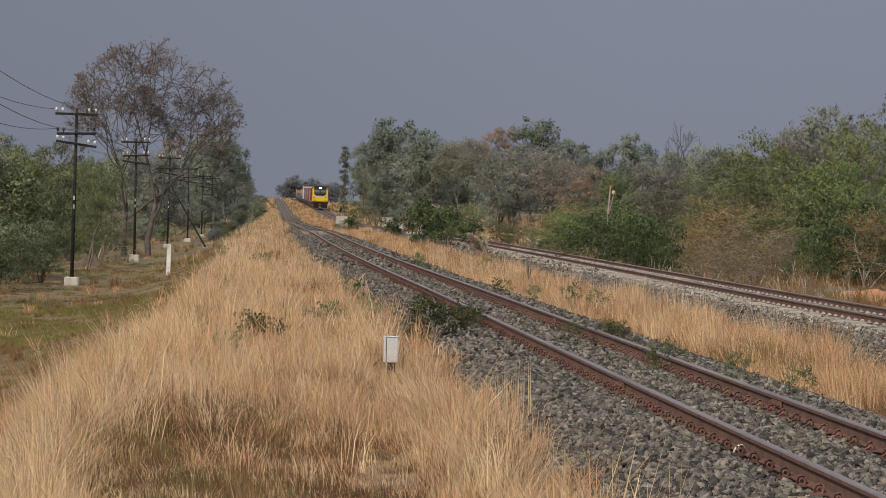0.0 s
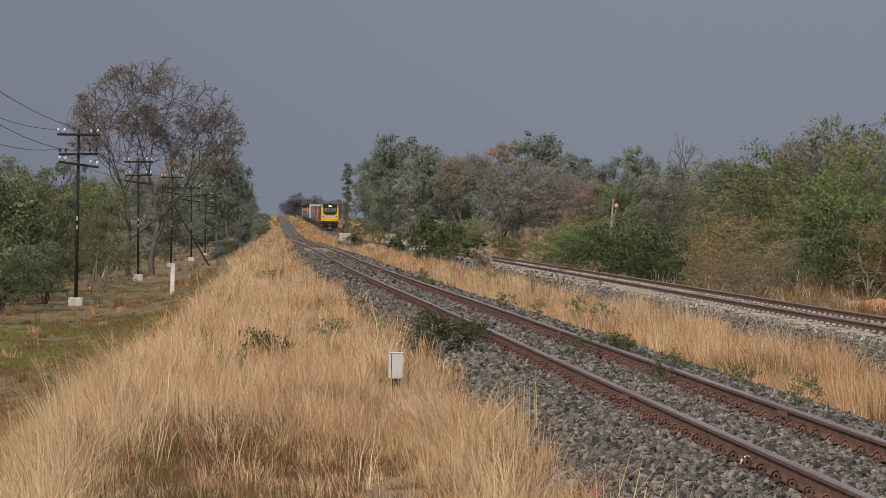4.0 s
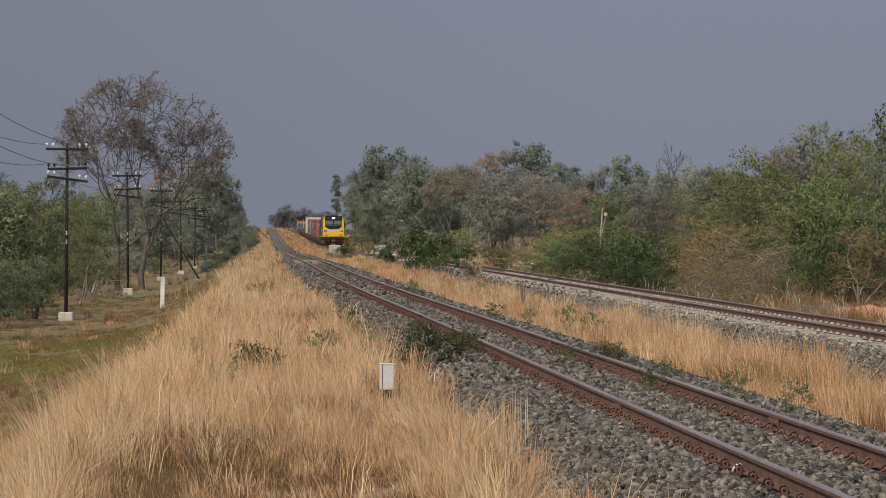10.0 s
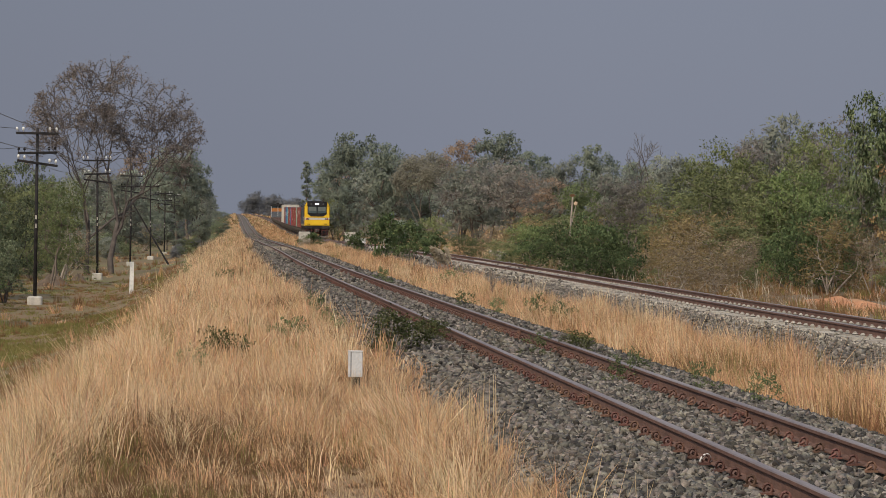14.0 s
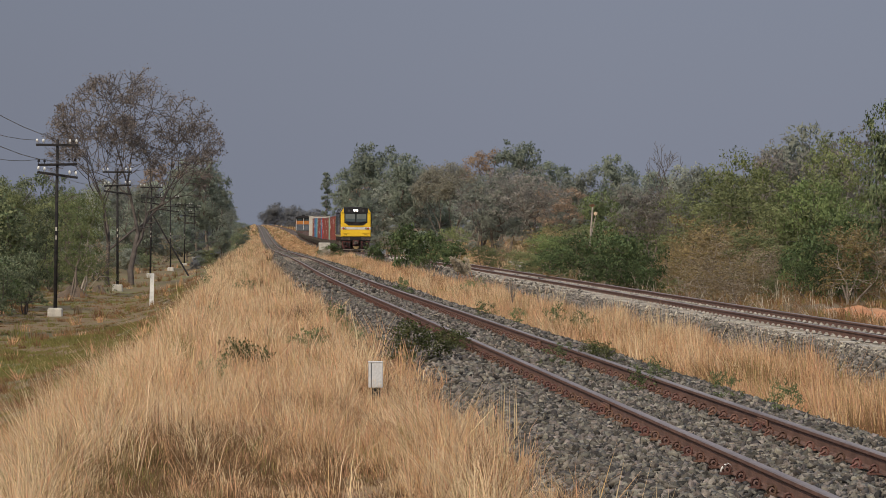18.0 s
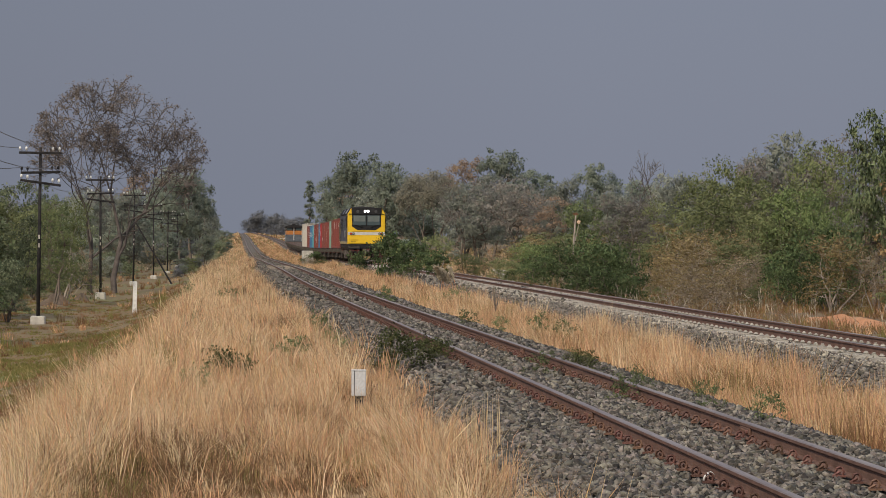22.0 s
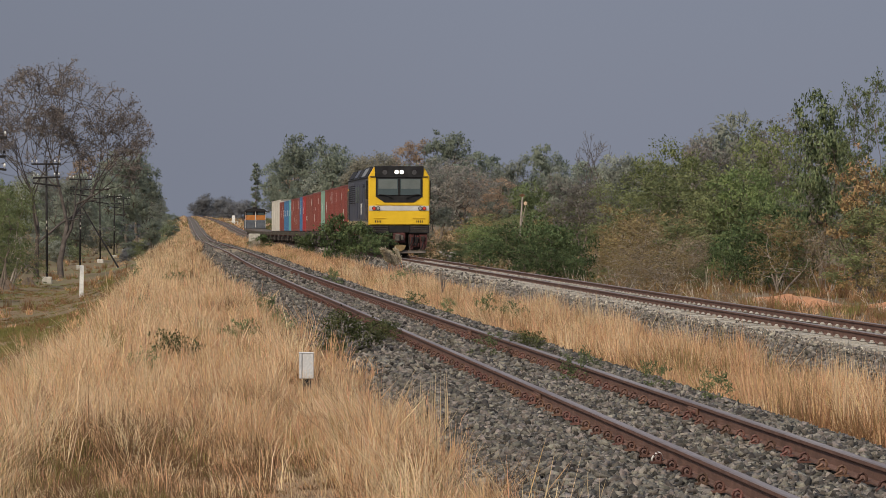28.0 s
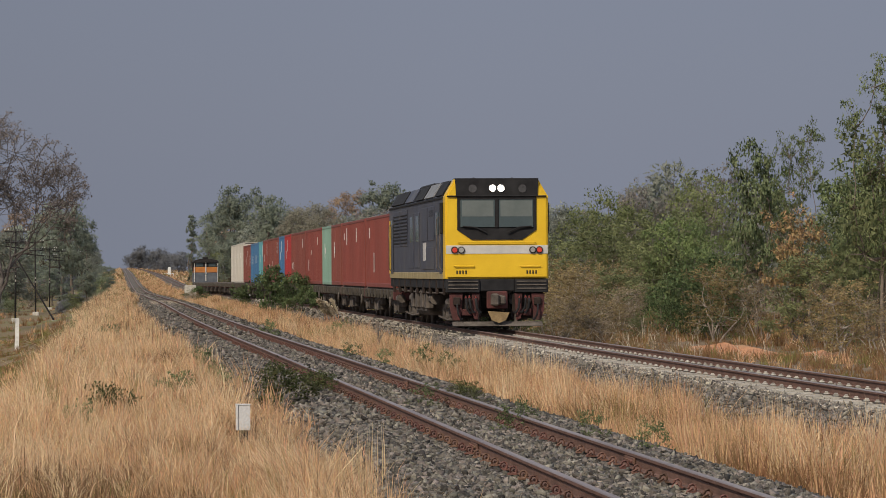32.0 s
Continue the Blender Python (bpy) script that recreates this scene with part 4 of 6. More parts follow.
for i, y in enumerate(POLE_YS):
    pole_at(i, y, i in (3, 8))
for k, (z, half) in enumerate(ARMS[:2]):
    for u in PINS[::3]:
        pts = []
        for a, b in zip(POLE_YS[:7], POLE_YS[1:8]):
            za, zb = pole_foot(a) + z + 0.2, pole_foot(b) + z + 0.2
            for j in range(8):
                t = j / 8
                pts.append((POLE_X + u * half / 0.84, a + (b - a) * t, za + (zb - za) * t - (1.6 + 0.3 * k) * t * (1 - t)))
        tagged(new("telegraph_wire", Shape().tube(pts, 0.012, 4).mesh("telegraph_wire", M_WIRE)), "thin dark wire strung along the telegraph poles", "wire", "telegraph wires")

# ---- small lineside things ----
M_BOXGREY = material("pale grey cabinet paint", (0.50, 0.51, 0.52), (0.60, 0.61, 0.62), 6, 0.5, 0, 0.05, 40)
M_SEAM = material("dark seam", (0.04, 0.04, 0.045), (0.07, 0.07, 0.075), 9, 0.8, 0, 0)


def trackside_box(x, y):
    b = tagged(new("junction_box"), "small pale grey junction box on a short post in grass", "junction box")
    part("case", Shape().box(-0.045, 0, 0.27, 0.08, 0.09, 0.555, 0.006), M_BOXGREY, b)
    part("side_cover", Shape().box(-0.078, -0.004, 0.27, -0.052, 0.086, 0.555, 0.006), M_BOXGREY, b)
    part("seam", Shape().box(-0.056, 0.006, 0.275, -0.041, 0.08, 0.55), M_SEAM, b)
    part("lid", Shape().box(-0.082, -0.008, 0.552, 0.084, 0.096, 0.566, 0.004), M_BOXGREY, b)
    part("post", Shape().tube([(0, 0.045, -0.3), (0, 0.045, 0.28)], 0.03, 8), M_IRON, b)
    for u in (-0.03, 0.045):
        part("conduit", Shape().tube([(u, 0.03, -0.2), (u, 0.03, 0.275)], 0.012, 6), M_IRON, b)
    b.matrix_basis = pose(x, y, float(ground_z(x, y)) - 0.02, 0, 0, 3)


trackside_box(1.35, 38.0)

post = tagged(new("marker_post"), "white painted concrete marker post leaning slightly in turf", "marker post")
part("shaft", Shape().prism([(-0.085, -0.3), (0.085, -0.3), (0.075, 1.36), (0.05, 1.42), (-0.05, 1.42), (-0.075, 1.36)], -0.07, 0.07), M_WHITE, post)
post.matrix_basis = pose(-4.41, 144, float(ground_z(-4.41, 144)), 0, 1.2, 10)

block = tagged(new("concrete_block"), "pale concrete block beside the loop track", "concrete block")
part("body", Shape().box(-0.43, -0.35, -0.9, 0.43, 0.35, 0.70, 0.04), M_CONCRETE, block)
block.matrix_basis = pose(5.4, 268, float(ground_z(5.4, 268)) + 0.6, 0, 0, 6)

for x, y, w, h, mat, label in ((11.55, 342, 1.15, 1.15, M_CONCRETE, "weathered pale concrete relay cabinet"), (12.75, 344, 0.75, 1.05, M_BOXGREY, "grey metal relay cabinet")):
    c = tagged(new("relay_cabinet"), label, "cabinet")
    part("body", Shape().box(-w / 2, -0.4, -0.2, w / 2, 0.4, h, 0.03), mat, c)
    part("roof", Shape().box(-w / 2 - 0.05, -0.45, h, w / 2 + 0.05, 0.45, h + 0.06, 0.02), M_CONCRETE, c)
    part("door", Shape().box(-w / 2 + 0.08, -0.425, 0.08, w / 2 - 0.08, -0.4, h - 0.08, 0.006), mat, c)
    c.matrix_basis = pose(x, y, float(ground_z(x, y)), 0, 0, 2)

pillar = tagged(new("concrete_pillar"), "white concrete pillar with a low rail fence", "pillar")
part("shaft", Shape().box(-0.35, -0.35, -0.5, 0.35, 0.35, 2.3, 0.05), M_WHITE, pillar)
for u in (-1.6, 1.0):
    part("fence_post", Shape().box(u - 0.08, -0.08, -0.5, u + 0.08, 0.08, 0.95, 0.02), M_WHITE, pillar)
part("fence_rail", Shape().box(-1.7, -0.05, 0.75, 1.1, 0.05, 0.87, 0.02), M_WHITE, pillar)
pillar.matrix_basis = pose(11.2, 800, float(ground_z(11.2, 800)), 0, 0, 0)

stalk = tagged(new("dry_stalk"), "thin dry plant stalk with a pale withered leaf", "dry plant")
part("stem", Shape().tube([(-0.22, 0, -0.3), (-0.10, 0, 1.2), (-0.03, 0, 2.4), (0.03, 0, 3.3)], [0.055, 0.05, 0.04, 0.028], 6), M_PALEBARK, stalk)
lf = Shape()
lf.add([(0.06, -0.03, 3.05), (0.13, -0.06, 3.12), (0.22, -0.04, 3.08), (0.19, -0.09, 2.98), (0.11, -0.08, 2.96), (0.14, -0.11, 3.03)], [(0, 1, 5), (1, 2, 5), (2, 3, 5), (3, 4, 5), (4, 0, 5)])
part("leaf", lf, M_STRAW, stalk, "pale curled dry leaf")
part("leaf", Shape().add([(0.0, 0, 3.28), (-0.12, -0.05, 3.36), (0.04, -0.07, 3.42), (0.14, -0.02, 3.34)], [(0, 1, 2), (0, 2, 3)]), M_BROWNGRASS, stalk)
part("side_stem", Shape().tube([(-0.08, 0, 1.9), (0.05, 0, 2.5), (0.16, -0.03, 3.0)], [0.025, 0.02, 0.012], 5), M_PALEBARK, stalk)
stalk.matrix_basis = pose(13.0, 131, float(ground_z(13.0, 131)))

# pale plume grass on the shoulder of the loop track
M_PLUME = leafy("pale silky plume", (0.5, 0.44, 0.34), (0.64, 0.57, 0.45), 0.2)
plume_rng = np.random.default_rng(9)
for px, py in ((7.35, 122.5), (7.6, 122.8), (7.85, 124)):
    g = tagged(new("plume_grass"), "tall grass stalks with pale feathery drooping plumes", "plume grass", "plume grass beside the loop track")
    for k in range(3):
        h, lean = plume_rng.uniform(1.05, 1.35), plume_rng.uniform(0.15, 0.45)
        side = Vector((-1, plume_rng.normal(0, 0.4), 0)).normalized()
        arc = [Vector((0.05 * k, 0, -0.05)) + side * lean * h * u**2 + Vector((0, 0, h * (u - 0.18 * u**3))) for u in np.linspace(0, 1, 9)]
        part("stalk", Shape().tube(arc[:6], 0.008, 4), M_DRY, g)
        plume = Shape()
        for m in range(120):
            u = 4 + 4 * plume_rng.random()
            a0 = arc[int(u)].lerp(arc[min(int(u) + 1, 8)], u % 1)
            d0 = (arc[8] - arc[4]).normalized() * 0.16 + Vector(plume_rng.normal(0, 0.05, 3)) + Vector((0, 0, -0.03))
            plume.tube([a0, a0 + d0 * 0.6, a0 + d0 + Vector((0, 0, -0.03))], [0.008, 0.02, 0.003], 3, caps=False)
        part("plume", plume, M_PLUME, g, "pale feathery plume")
    g.matrix_basis = pose(px, py, float(ground_z(px, py)))

fence = tagged(new("concrete_wall"), "low weathered grey concrete wall in dry grass", "wall")
part("wall_panel", Shape().box(-0.1, -7.0, -0.4, 0.1, 7.0, 0.62, 0.02), M_CONCRETE, fence)
for u in (-6.8, -3.4, 0.0, 3.4, 6.8):
    part("wall_post", Shape().box(-0.14, u - 0.12, -0.4, 0.14, u + 0.12, 0.72, 0.02), M_CONCRETE, fence)
fence.matrix_basis = pose(16.5, 214, float(ground_z(16.5, 214)), 0, 0, -1)

# bare earth: a termite mound under the tall tree and an open clay bank
M_CLAY = material("orange clay", (0.40, 0.17, 0.08), (0.52, 0.26, 0.13), 1.2, 0.95, 0, 0.6, 14, third=(0.34, 0.20, 0.11))
M_MOUND = material("grey-brown earth", (0.08, 0.06, 0.045), (0.15, 0.11, 0.08), 2.5, 0.95, 0, 0.8, 14)


def mound(name, label, category, x, y, rx, ry, h, mat, seed):
    rng = np.random.default_rng(seed)
    s, n, rings = Shape(), 22, 6
    ph = rng.uniform(0, 6.28, 4)
    v, f = [(0, 0, h)], []
    for r in range(1, rings + 1):
        for k in range(n):
            a = 2 * math.pi * k / n
            w = (r / rings) * (1 + 0.16 * math.sin(2 * a + ph[0]) + 0.10 * math.sin(5 * a + ph[1]))
            v.append((rx * w * math.cos(a), ry * w * math.sin(a), h * (math.cos(math.pi * r / rings) * 0.5 + 0.5) * (1 + 0.18 * math.sin(3 * a + ph[2] + r)) - 0.12 * (r == rings) + rng.normal(0, 0.02)))
    f += [(0, 1 + k, 1 + (k + 1) % n) for k in range(n)]
    for r in range(rings - 1):
        for k in range(n):
            a, b = 1 + r * n + k, 1 + r * n + (k + 1) % n
            f.append((a, a + n, b + n, b))
    s.add(v, f)
    ob = tagged(new(name, s.mesh(name, mat, smooth=True)), label, category)
    ob.matrix_basis = pose(x, y, float(ground_z(x, y)) - 0.04)
    return ob


mound("termite_mound", "grey-brown termite mound beside tree trunks", "earth mound", -9.6, 178, 1.0, 0.8, 0.62, M_MOUND, 3)
mound("termite_mound", "pale brown earth mound beside a telegraph pole", "earth mound", -8.75, 190, 0.6, 0.6, 0.5, M_MOUND, 4)
mound("clay_bank", "bare orange clay bank beside the loop track", "clay bank", 19.4, 107, 1.7, 9.0, 0.24, M_CLAY, 5)
mound("clay_bank", "low dusty clay bank in dry grass", "clay bank", 21.2, 101, 1.2, 4.0, 0.18, M_CLAY, 6)

dead = tagged(new("dead_stick"), "dry upright stick standing in the grass strip", "stick")
part("stem", Shape().tube([(0, 0, -0.1), (0.03, 0, 0.45), (-0.02, 0, 0.85)], [0.035, 0.03, 0.018], 6), M_BARK, dead)
part("side_stem", Shape().tube([(0.03, 0, 0.2), (0.10, 0, 0.5), (0.07, 0, 0.72)], [0.02, 0.018, 0.01], 5), M_BARK, dead)
dead.matrix_basis = pose(6.55, 87, float(ground_z(6.55, 87)))

hoop = Shape()
hoop.tube([(0.038 * math.cos(a), 0.010 * math.sin(a * 2), 0.015 + 0.042 * math.sin(a)) for a in np.linspace(-0.5, math.pi + 0.5, 14)], 0.011, 6)
hoop = tagged(new("white_ring", hoop.mesh("white_ring", M_WHITE, smooth=True)), "white bent ring lying on the ballast by the rail", "ring")
hoop.matrix_basis = pose(3.48, 24.9, -0.125, 12, 0, 15)


# ---- the goods train ----
def along(d):
    """Pose on the loop track d metres down the line (local y runs away from the eye)."""
    x0, x1 = float(loop_x(d - 2)), float(loop_x(d + 2))
    return pose(float(loop_x(d)), d, LOOP_Z + float(rise(d)), 0, 0, math.degrees(math.atan2(x0 - x1, 4.0)))


def front_at(t):
    return 95.6 + 16.9 * (32.0 - t)


movers = []


def mover(ob, offset):
    movers.append((ob, offset))
    ob.matrix_basis = along(front_at(0) + offset)
    return ob


M_YELLOW = material("yellow paint", (0.66, 0.42, 0.02), (0.76, 0.50, 0.03), 1.2, 0.38, 0, 0.04, 30, grain=0.12)
M_NAVY = material("faded navy paint", (0.036, 0.04, 0.06), (0.062, 0.068, 0.095), 1.3, 0.5, 0, 0.1, 30, third=(0.08, 0.078, 0.085), grain=0.12)
M_BLACK = material("black paint", (0.014, 0.014, 0.016), (0.028, 0.028, 0.03), 3, 0.7, 0, 0.05, 40, grain=0.12, spec=0.15)
M_STRIPE = material("pale grey stripe", (0.46, 0.46, 0.45), (0.56, 0.55, 0.53), 3, 0.5, 0, 0.05, 40, grain=0.12)
M_TAN = material("dusty tan skirt", (0.24, 0.195, 0.10), (0.35, 0.285, 0.15), 2, 0.8, 0, 0.2, 30)
M_UNDER = material("dirty running gear", (0.065, 0.057, 0.051), (0.15, 0.13, 0.115), 3, 0.9, 0, 0.4, 30, spec=0.15)
M_REDFRAME = material("dull red frame", (0.05, 0.018, 0.018), (0.105, 0.032, 0.03), 5, 0.75, 0, 0.3, 30, third=(0.035, 0.024, 0.02))
M_DARKSTEEL = material("brown-black steel", (0.018, 0.014, 0.013), (0.045, 0.034, 0.03), 4, 0.85, 0, 0.2, 30, spec=0.15)
M_COCK = material("chipped red handle", (0.20, 0.03, 0.025), (0.30, 0.05, 0.04), 8, 0.6, 0, 0.1, 40)
M_GLASS = material("dark windscreen", (0.05, 0.07, 0.075), (0.07, 0.095, 0.10), 0.6, 0.08, 0, 0, 10, spec=0.7, grain=0.12)
# blind colour with the sky's reflection on the upper panes painted in
M_BLIND_SKY = material("blind tone with sky reflection", (0.115, 0.135, 0.13), (0.15, 0.17, 0.165), 1.2, 0.12, 0, 0, 10, spec=0.6, grain=0.1)
M_LAMP = glow("lit headlamp", (1.0, 0.98, 0.95), 14.0)
M_REDLAMP = material("red lamp glass", (0.5, 0.05, 0.03), (0.62, 0.08, 0.05), 9, 0.2, 0, 0)
M_CLEARLAMP = material("clear lamp glass", (0.25, 0.25, 0.24), (0.36, 0.36, 0.35), 9, 0.15, 0, 0)
M_STEELGREY = material("mid grey paint", (0.15, 0.155, 0.165), (0.22, 0.225, 0.235), 2, 0.5, 0, 0.05, 30, grain=0.12)
M_STRAWPAINT = material("muddy tan paint", (0.17, 0.12, 0.06), (0.28, 0.20, 0.10), 5, 0.8, 0, 0.2, 30)
M_CHROME = material("scratched steel", (0.35, 0.33, 0.30), (0.48, 0.46, 0.43), 6, 0.4, 0.7, 0.05)


def wheelset(name, parent, y, r=0.43):
    for sx in (-0.5, 0.5):
        w = part("wheel", Shape().disc((sx, y, r), r, 0.13, "x", 20).disc((sx * 1.02, y, r), r + 0.028, 0.03, "x", 20).disc((sx * 1.16, y, r), 0.13, 0.1, "x", 10), M_UNDER, parent)
    part("axle", Shape().tube([(-0.5, y, r), (0.5, y, r)], 0.07, 8), M_UNDER, parent)


def bogie(parent, y, axles, heavy):
    s = Shape()
    half = (max(axles) - min(axles)) / 2 + 0.75
    for sx in (-1, 1):
        x0, x1 = sorted((sx * 0.74, sx * 0.92))
        s.box(x0, y - half, 0.46, x1, y + half, 0.72, 0.03)
        for a in axles:
            s.box(min(sx * 0.70, sx * 0.98), y + a - 0.17, 0.26, max(sx * 0.70, sx * 0.98), y + a + 0.17, 0.60, 0.03)
        for a, c in zip(axles, axles[1:]):
            m = y + (a + c) / 2
            for d in (-0.16, 0.0, 0.16):
                s.tube([(sx * 0.9, m + d, 0.34), (sx * 0.9, m + d, 0.86)], 0.065, 7)
            s.box(min(sx * 0.8, sx * 1.0), m - 0.3, 0.24, max(sx * 0.8, sx * 1.0), m + 0.3, 0.34, 0.02)
    s.box(-0.75, y - 0.25, 0.5, 0.75, y + 0.25, 0.9, 0.03)
    b = part("bogie", s, M_UNDER, parent, "dusty grey bogie frame with coil springs")
    for a in axles:
        wheelset("wheel", b, y + a)
    if heavy:
        for sx in (-1, 1):
            part("sandbox", Shape().box(min(sx * 0.82, sx * 1.15), y - half - 0.1, 0.55, max(sx * 0.82, sx * 1.15), y - half + 0.35, 1.05, 0.04), M_UNDER, b)
            part("brake_cylinder", Shape().tube([(sx * 1.0, y - 0.75, 0.72), (sx * 1.0, y - 0.3, 0.72)], 0.12, 10), M_UNDER, b)
            part("brake_pipe", Shape().tube([(sx * 1.02, y - half, 0.32), (sx * 1.02, y, 0.26), (sx * 1.02, y + half, 0.34)], 0.03, 5), M_UNDER, b)
    return b


LEN = 19.2
SECT = [(-1.45, 1.50), (1.45, 1.50), (1.45, 3.80), (1.17, 4.28), (-1.17, 4.28), (-1.45, 3.80)]


def grow_outline(pts, k):
    cz = 2.85
    return [(x * (1 + k / 1.45), cz + (z - cz) * (1 + k / 1.4)) for x, z in pts]


def locomotive():
    e = tagged(new("locomotive"), "yellow-fronted diesel locomotive with navy sides, headlamps lit", "locomotive")
    body = part("body", Shape().prism(SECT, 0.45, LEN), M_NAVY, e, "faded navy blue body shell")
    cab = part("cab_front", Shape().prism(grow_outline(SECT, 0.02), 0.03, 0.62).prism(grow_outline(SECT, -0.03), -0.03, 0.03), M_YELLOW, e, "bright yellow cab end")
    # black windscreen surround and headlamp panel
    surround = part("windscreen_surround", Shape().prism([(-1.13, 3.80), (1.13, 3.80), (1.13, 2.86), (0.72, 2.58), (-0.72, 2.58), (-1.13, 2.86)], -0.06, -0.026), M_BLACK, e)
    for x0, x1 in ((-1.04, -0.055), (0.055, 1.04)):
        part("windscreen", Shape().box(x0, -0.085, 2.93, x1, -0.058, 3.72, 0.012), M_GLASS, surround, "dark reflecting windscreen pane")
    part("windscreen_pillar", Shape().box(-0.05, -0.10, 2.92, 0.05, -0.058, 3.73, 0.01), M_BLACK, surround)
    for sx in (-1, 1):
        part("wiper", Shape().tube([(sx * 0.30, -0.12, 2.78), (sx * 0.62, -0.125, 2.93), (sx * 0.98, -0.12, 2.96)], 0.022, 5), M_BLACK, surround)
    # pale slabs on the panes: blind and painted sky reflection together
    for x0, x1 in ((-1.0, -0.10), (0.10, 1.0)):
        part("blind_reflection", Shape().box(x0, -0.089, 3.24, x1, -0.0855, 3.69), M_BLIND_SKY, surround, "grey-green sun blind with painted sky reflection")
    panel = part("headlamp_panel", Shape().prism([(-1.19, 4.31), (1.19, 4.31), (1.16, 3.82), (-1.16, 3.82)], -0.07, -0.026).box(-1.19, -0.07, 4.295, 1.19, 0.62, 4.325, 0.01), M_BLACK, e)
    for x in (-0.12, 0.12):
        part("headlamp", Shape().disc((x, -0.08, 4.04), 0.078, 0.05, "y", 18), M_LAMP, panel, "bright lit headlamp")
        part("lamp_rim", Shape().tube([(x + 0.098 * math.cos(a), -0.085, 4.04 + 0.098 * math.sin(a)) for a in np.linspace(0, 2 * math.pi, 17)], 0.014, 5, caps=False), M_CHROME, panel)
    for x in (-0.69, 0.73):
        part("round_vent", Shape().disc((x, -0.075, 4.03), 0.115, 0.04, "y", 18), M_SEAM, panel)
    part("brow", Shape().box(-1.42, -0.10, 3.80, 1.42, 0.0, 3.835, 0.012), M_BLACK, e)
    part("stripe", Shape().box(-1.455, -0.045, 2.18, 1.455, -0.026, 2.42, 0.004), M_STRIPE, e, "pale grey painted stripe")
    for sx in (-1, 1):
        for x, mt, lb in ((1.21, M_REDLAMP, "red tail lamp"), (1.02, M_CLEARLAMP, "clear marker lamp")):
            part("lamp_ring", Shape().disc((sx * x, -0.06, 2.29), 0.10, 0.05, "y", 16), M_BLACK, e)
            part("marker_lamp", Shape().disc((sx * x, -0.085, 2.29), 0.072, 0.04, "y", 16), mt, e, lb)
        part("grab_rail", Shape().tube([(sx * 1.22, -0.03, 2.06 - 0.22), (sx * 1.22, -0.09, 1.84), (sx * 0.66, -0.09, 1.84), (sx * 0.66, -0.03, 1.84)], 0.016, 5), M_YELLOW, e)
        for i in range(4):
            part("number_bar", Shape().box(sx * 1.0 - 0.16 + i * 0.085, -0.036, 1.61, sx * 1.0 - 0.118 + i * 0.085, -0.026, 1.71), M_BLACK, e)
    part("grab_rail", Shape().tube([(-1.1, -0.03, 2.5), (-1.1, -0.10, 2.51), (1.1, -0.10, 2.51), (1.1, -0.03, 2.5)], 0.014, 5), M_YELLOW, e)
    # frame, buffer beam, skirts, plough, coupler
    part("underframe", Shape().box(-1.42, 0.1, 1.18, 1.42, LEN - 0.1, 1.5, 0.03), M_BLACK, e)
    for sx in (-1, 1):
        part("solebar", Shape().box(min(sx * 1.46, sx * 1.40), 0.62, 1.46, max(sx * 1.46, sx * 1.40), LEN - 0.3, 1.66, 0.01), M_TAN, e, "dusty tan stripe along the frame")
        for k in range(9):
            part("frame_bracket", Shape().box(min(sx * 1.36, sx * 1.44), 0.9 + k * 2.1, 1.0, max(sx * 1.36, sx * 1.44), 1.15 + k * 2.1, 1.46, 0.02), M_DARKSTEEL, e)
        for k, (yy, zz, rr) in enumerate(((1.3, 0.78, 0.14), (6.3, 0.85, 0.16), (12.7, 0.85, 0.16), (17.9, 0.78, 0.14))):
            part("air_reservoir", Shape().tube([(sx * 1.18, yy - 0.4, zz), (sx * 1.18, yy + 0.4, zz)], rr, 10), M_UNDER, e)
        part("pipe_run", Shape().tube([(sx * 1.33, 0.9, 1.08), (sx * 1.33, 6.0, 1.04), (sx * 1.33, 13.0, 1.06), (sx * 1.33, 18.6, 1.1)], 0.03, 5), M_UNDER, e)
    beam = part("buffer_beam", Shape().box(-1.45, -0.10, 1.08, -0.5, 0.2, 1.46, 0.02).box(0.5, -0.10, 1.08, 1.45, 0.2, 1.46, 0.02).box(-0.5, -0.02, 1.12, 0.5, 0.2, 1.46, 0.02), M_BLACK, e)
    for sx in (-1, 1):
        for z in (1.18, 1.28, 1.38):
            part("step_slat", Shape().box(min(sx * 0.55, sx * 1.4), -0.125, z, max(sx * 0.55, sx * 1.4), -0.10, z + 0.035, 0.006), M_UNDER, beam)
        # steel skirt in two plates with an open slot, brackets, air cocks, jumper box and hoses
        for x0, x1, z0, z1 in ((0.98, 1.36, 0.30, 1.06), (0.50, 0.72, 0.30, 1.06)):
            out = [(sx * x0, z1), (sx * x1, z1), (sx * (x1 - 0.02), z0 + 0.3), (sx * (x1 - 0.10), z0), (sx * (x0 + 0.05), z0)]
            part("skirt", Shape().prism(out, -0.02, 0.04), M_REDFRAME, e, "dull dark red steel skirt plate")
        part("skirt_bar", Shape().box(min(sx * 0.70, sx * 1.0), -0.01, 0.42, max(sx * 0.70, sx * 1.0), 0.04, 0.62, 0.02), M_REDFRAME, e)
        part("back_plate", Shape().box(min(sx * 0.45, sx * 1.3), 0.10, 0.34, max(sx * 0.45, sx * 1.3), 0.16, 1.1, 0.02), M_DARKSTEEL, e, "brown-black back plate behind the skirt slot")
        part("jumper_box", Shape().box(min(sx * 1.05, sx * 1.25), -0.12, 0.72, max(sx * 1.05, sx * 1.25), 0.0, 0.95, 0.025), M_DARKSTEEL, e)
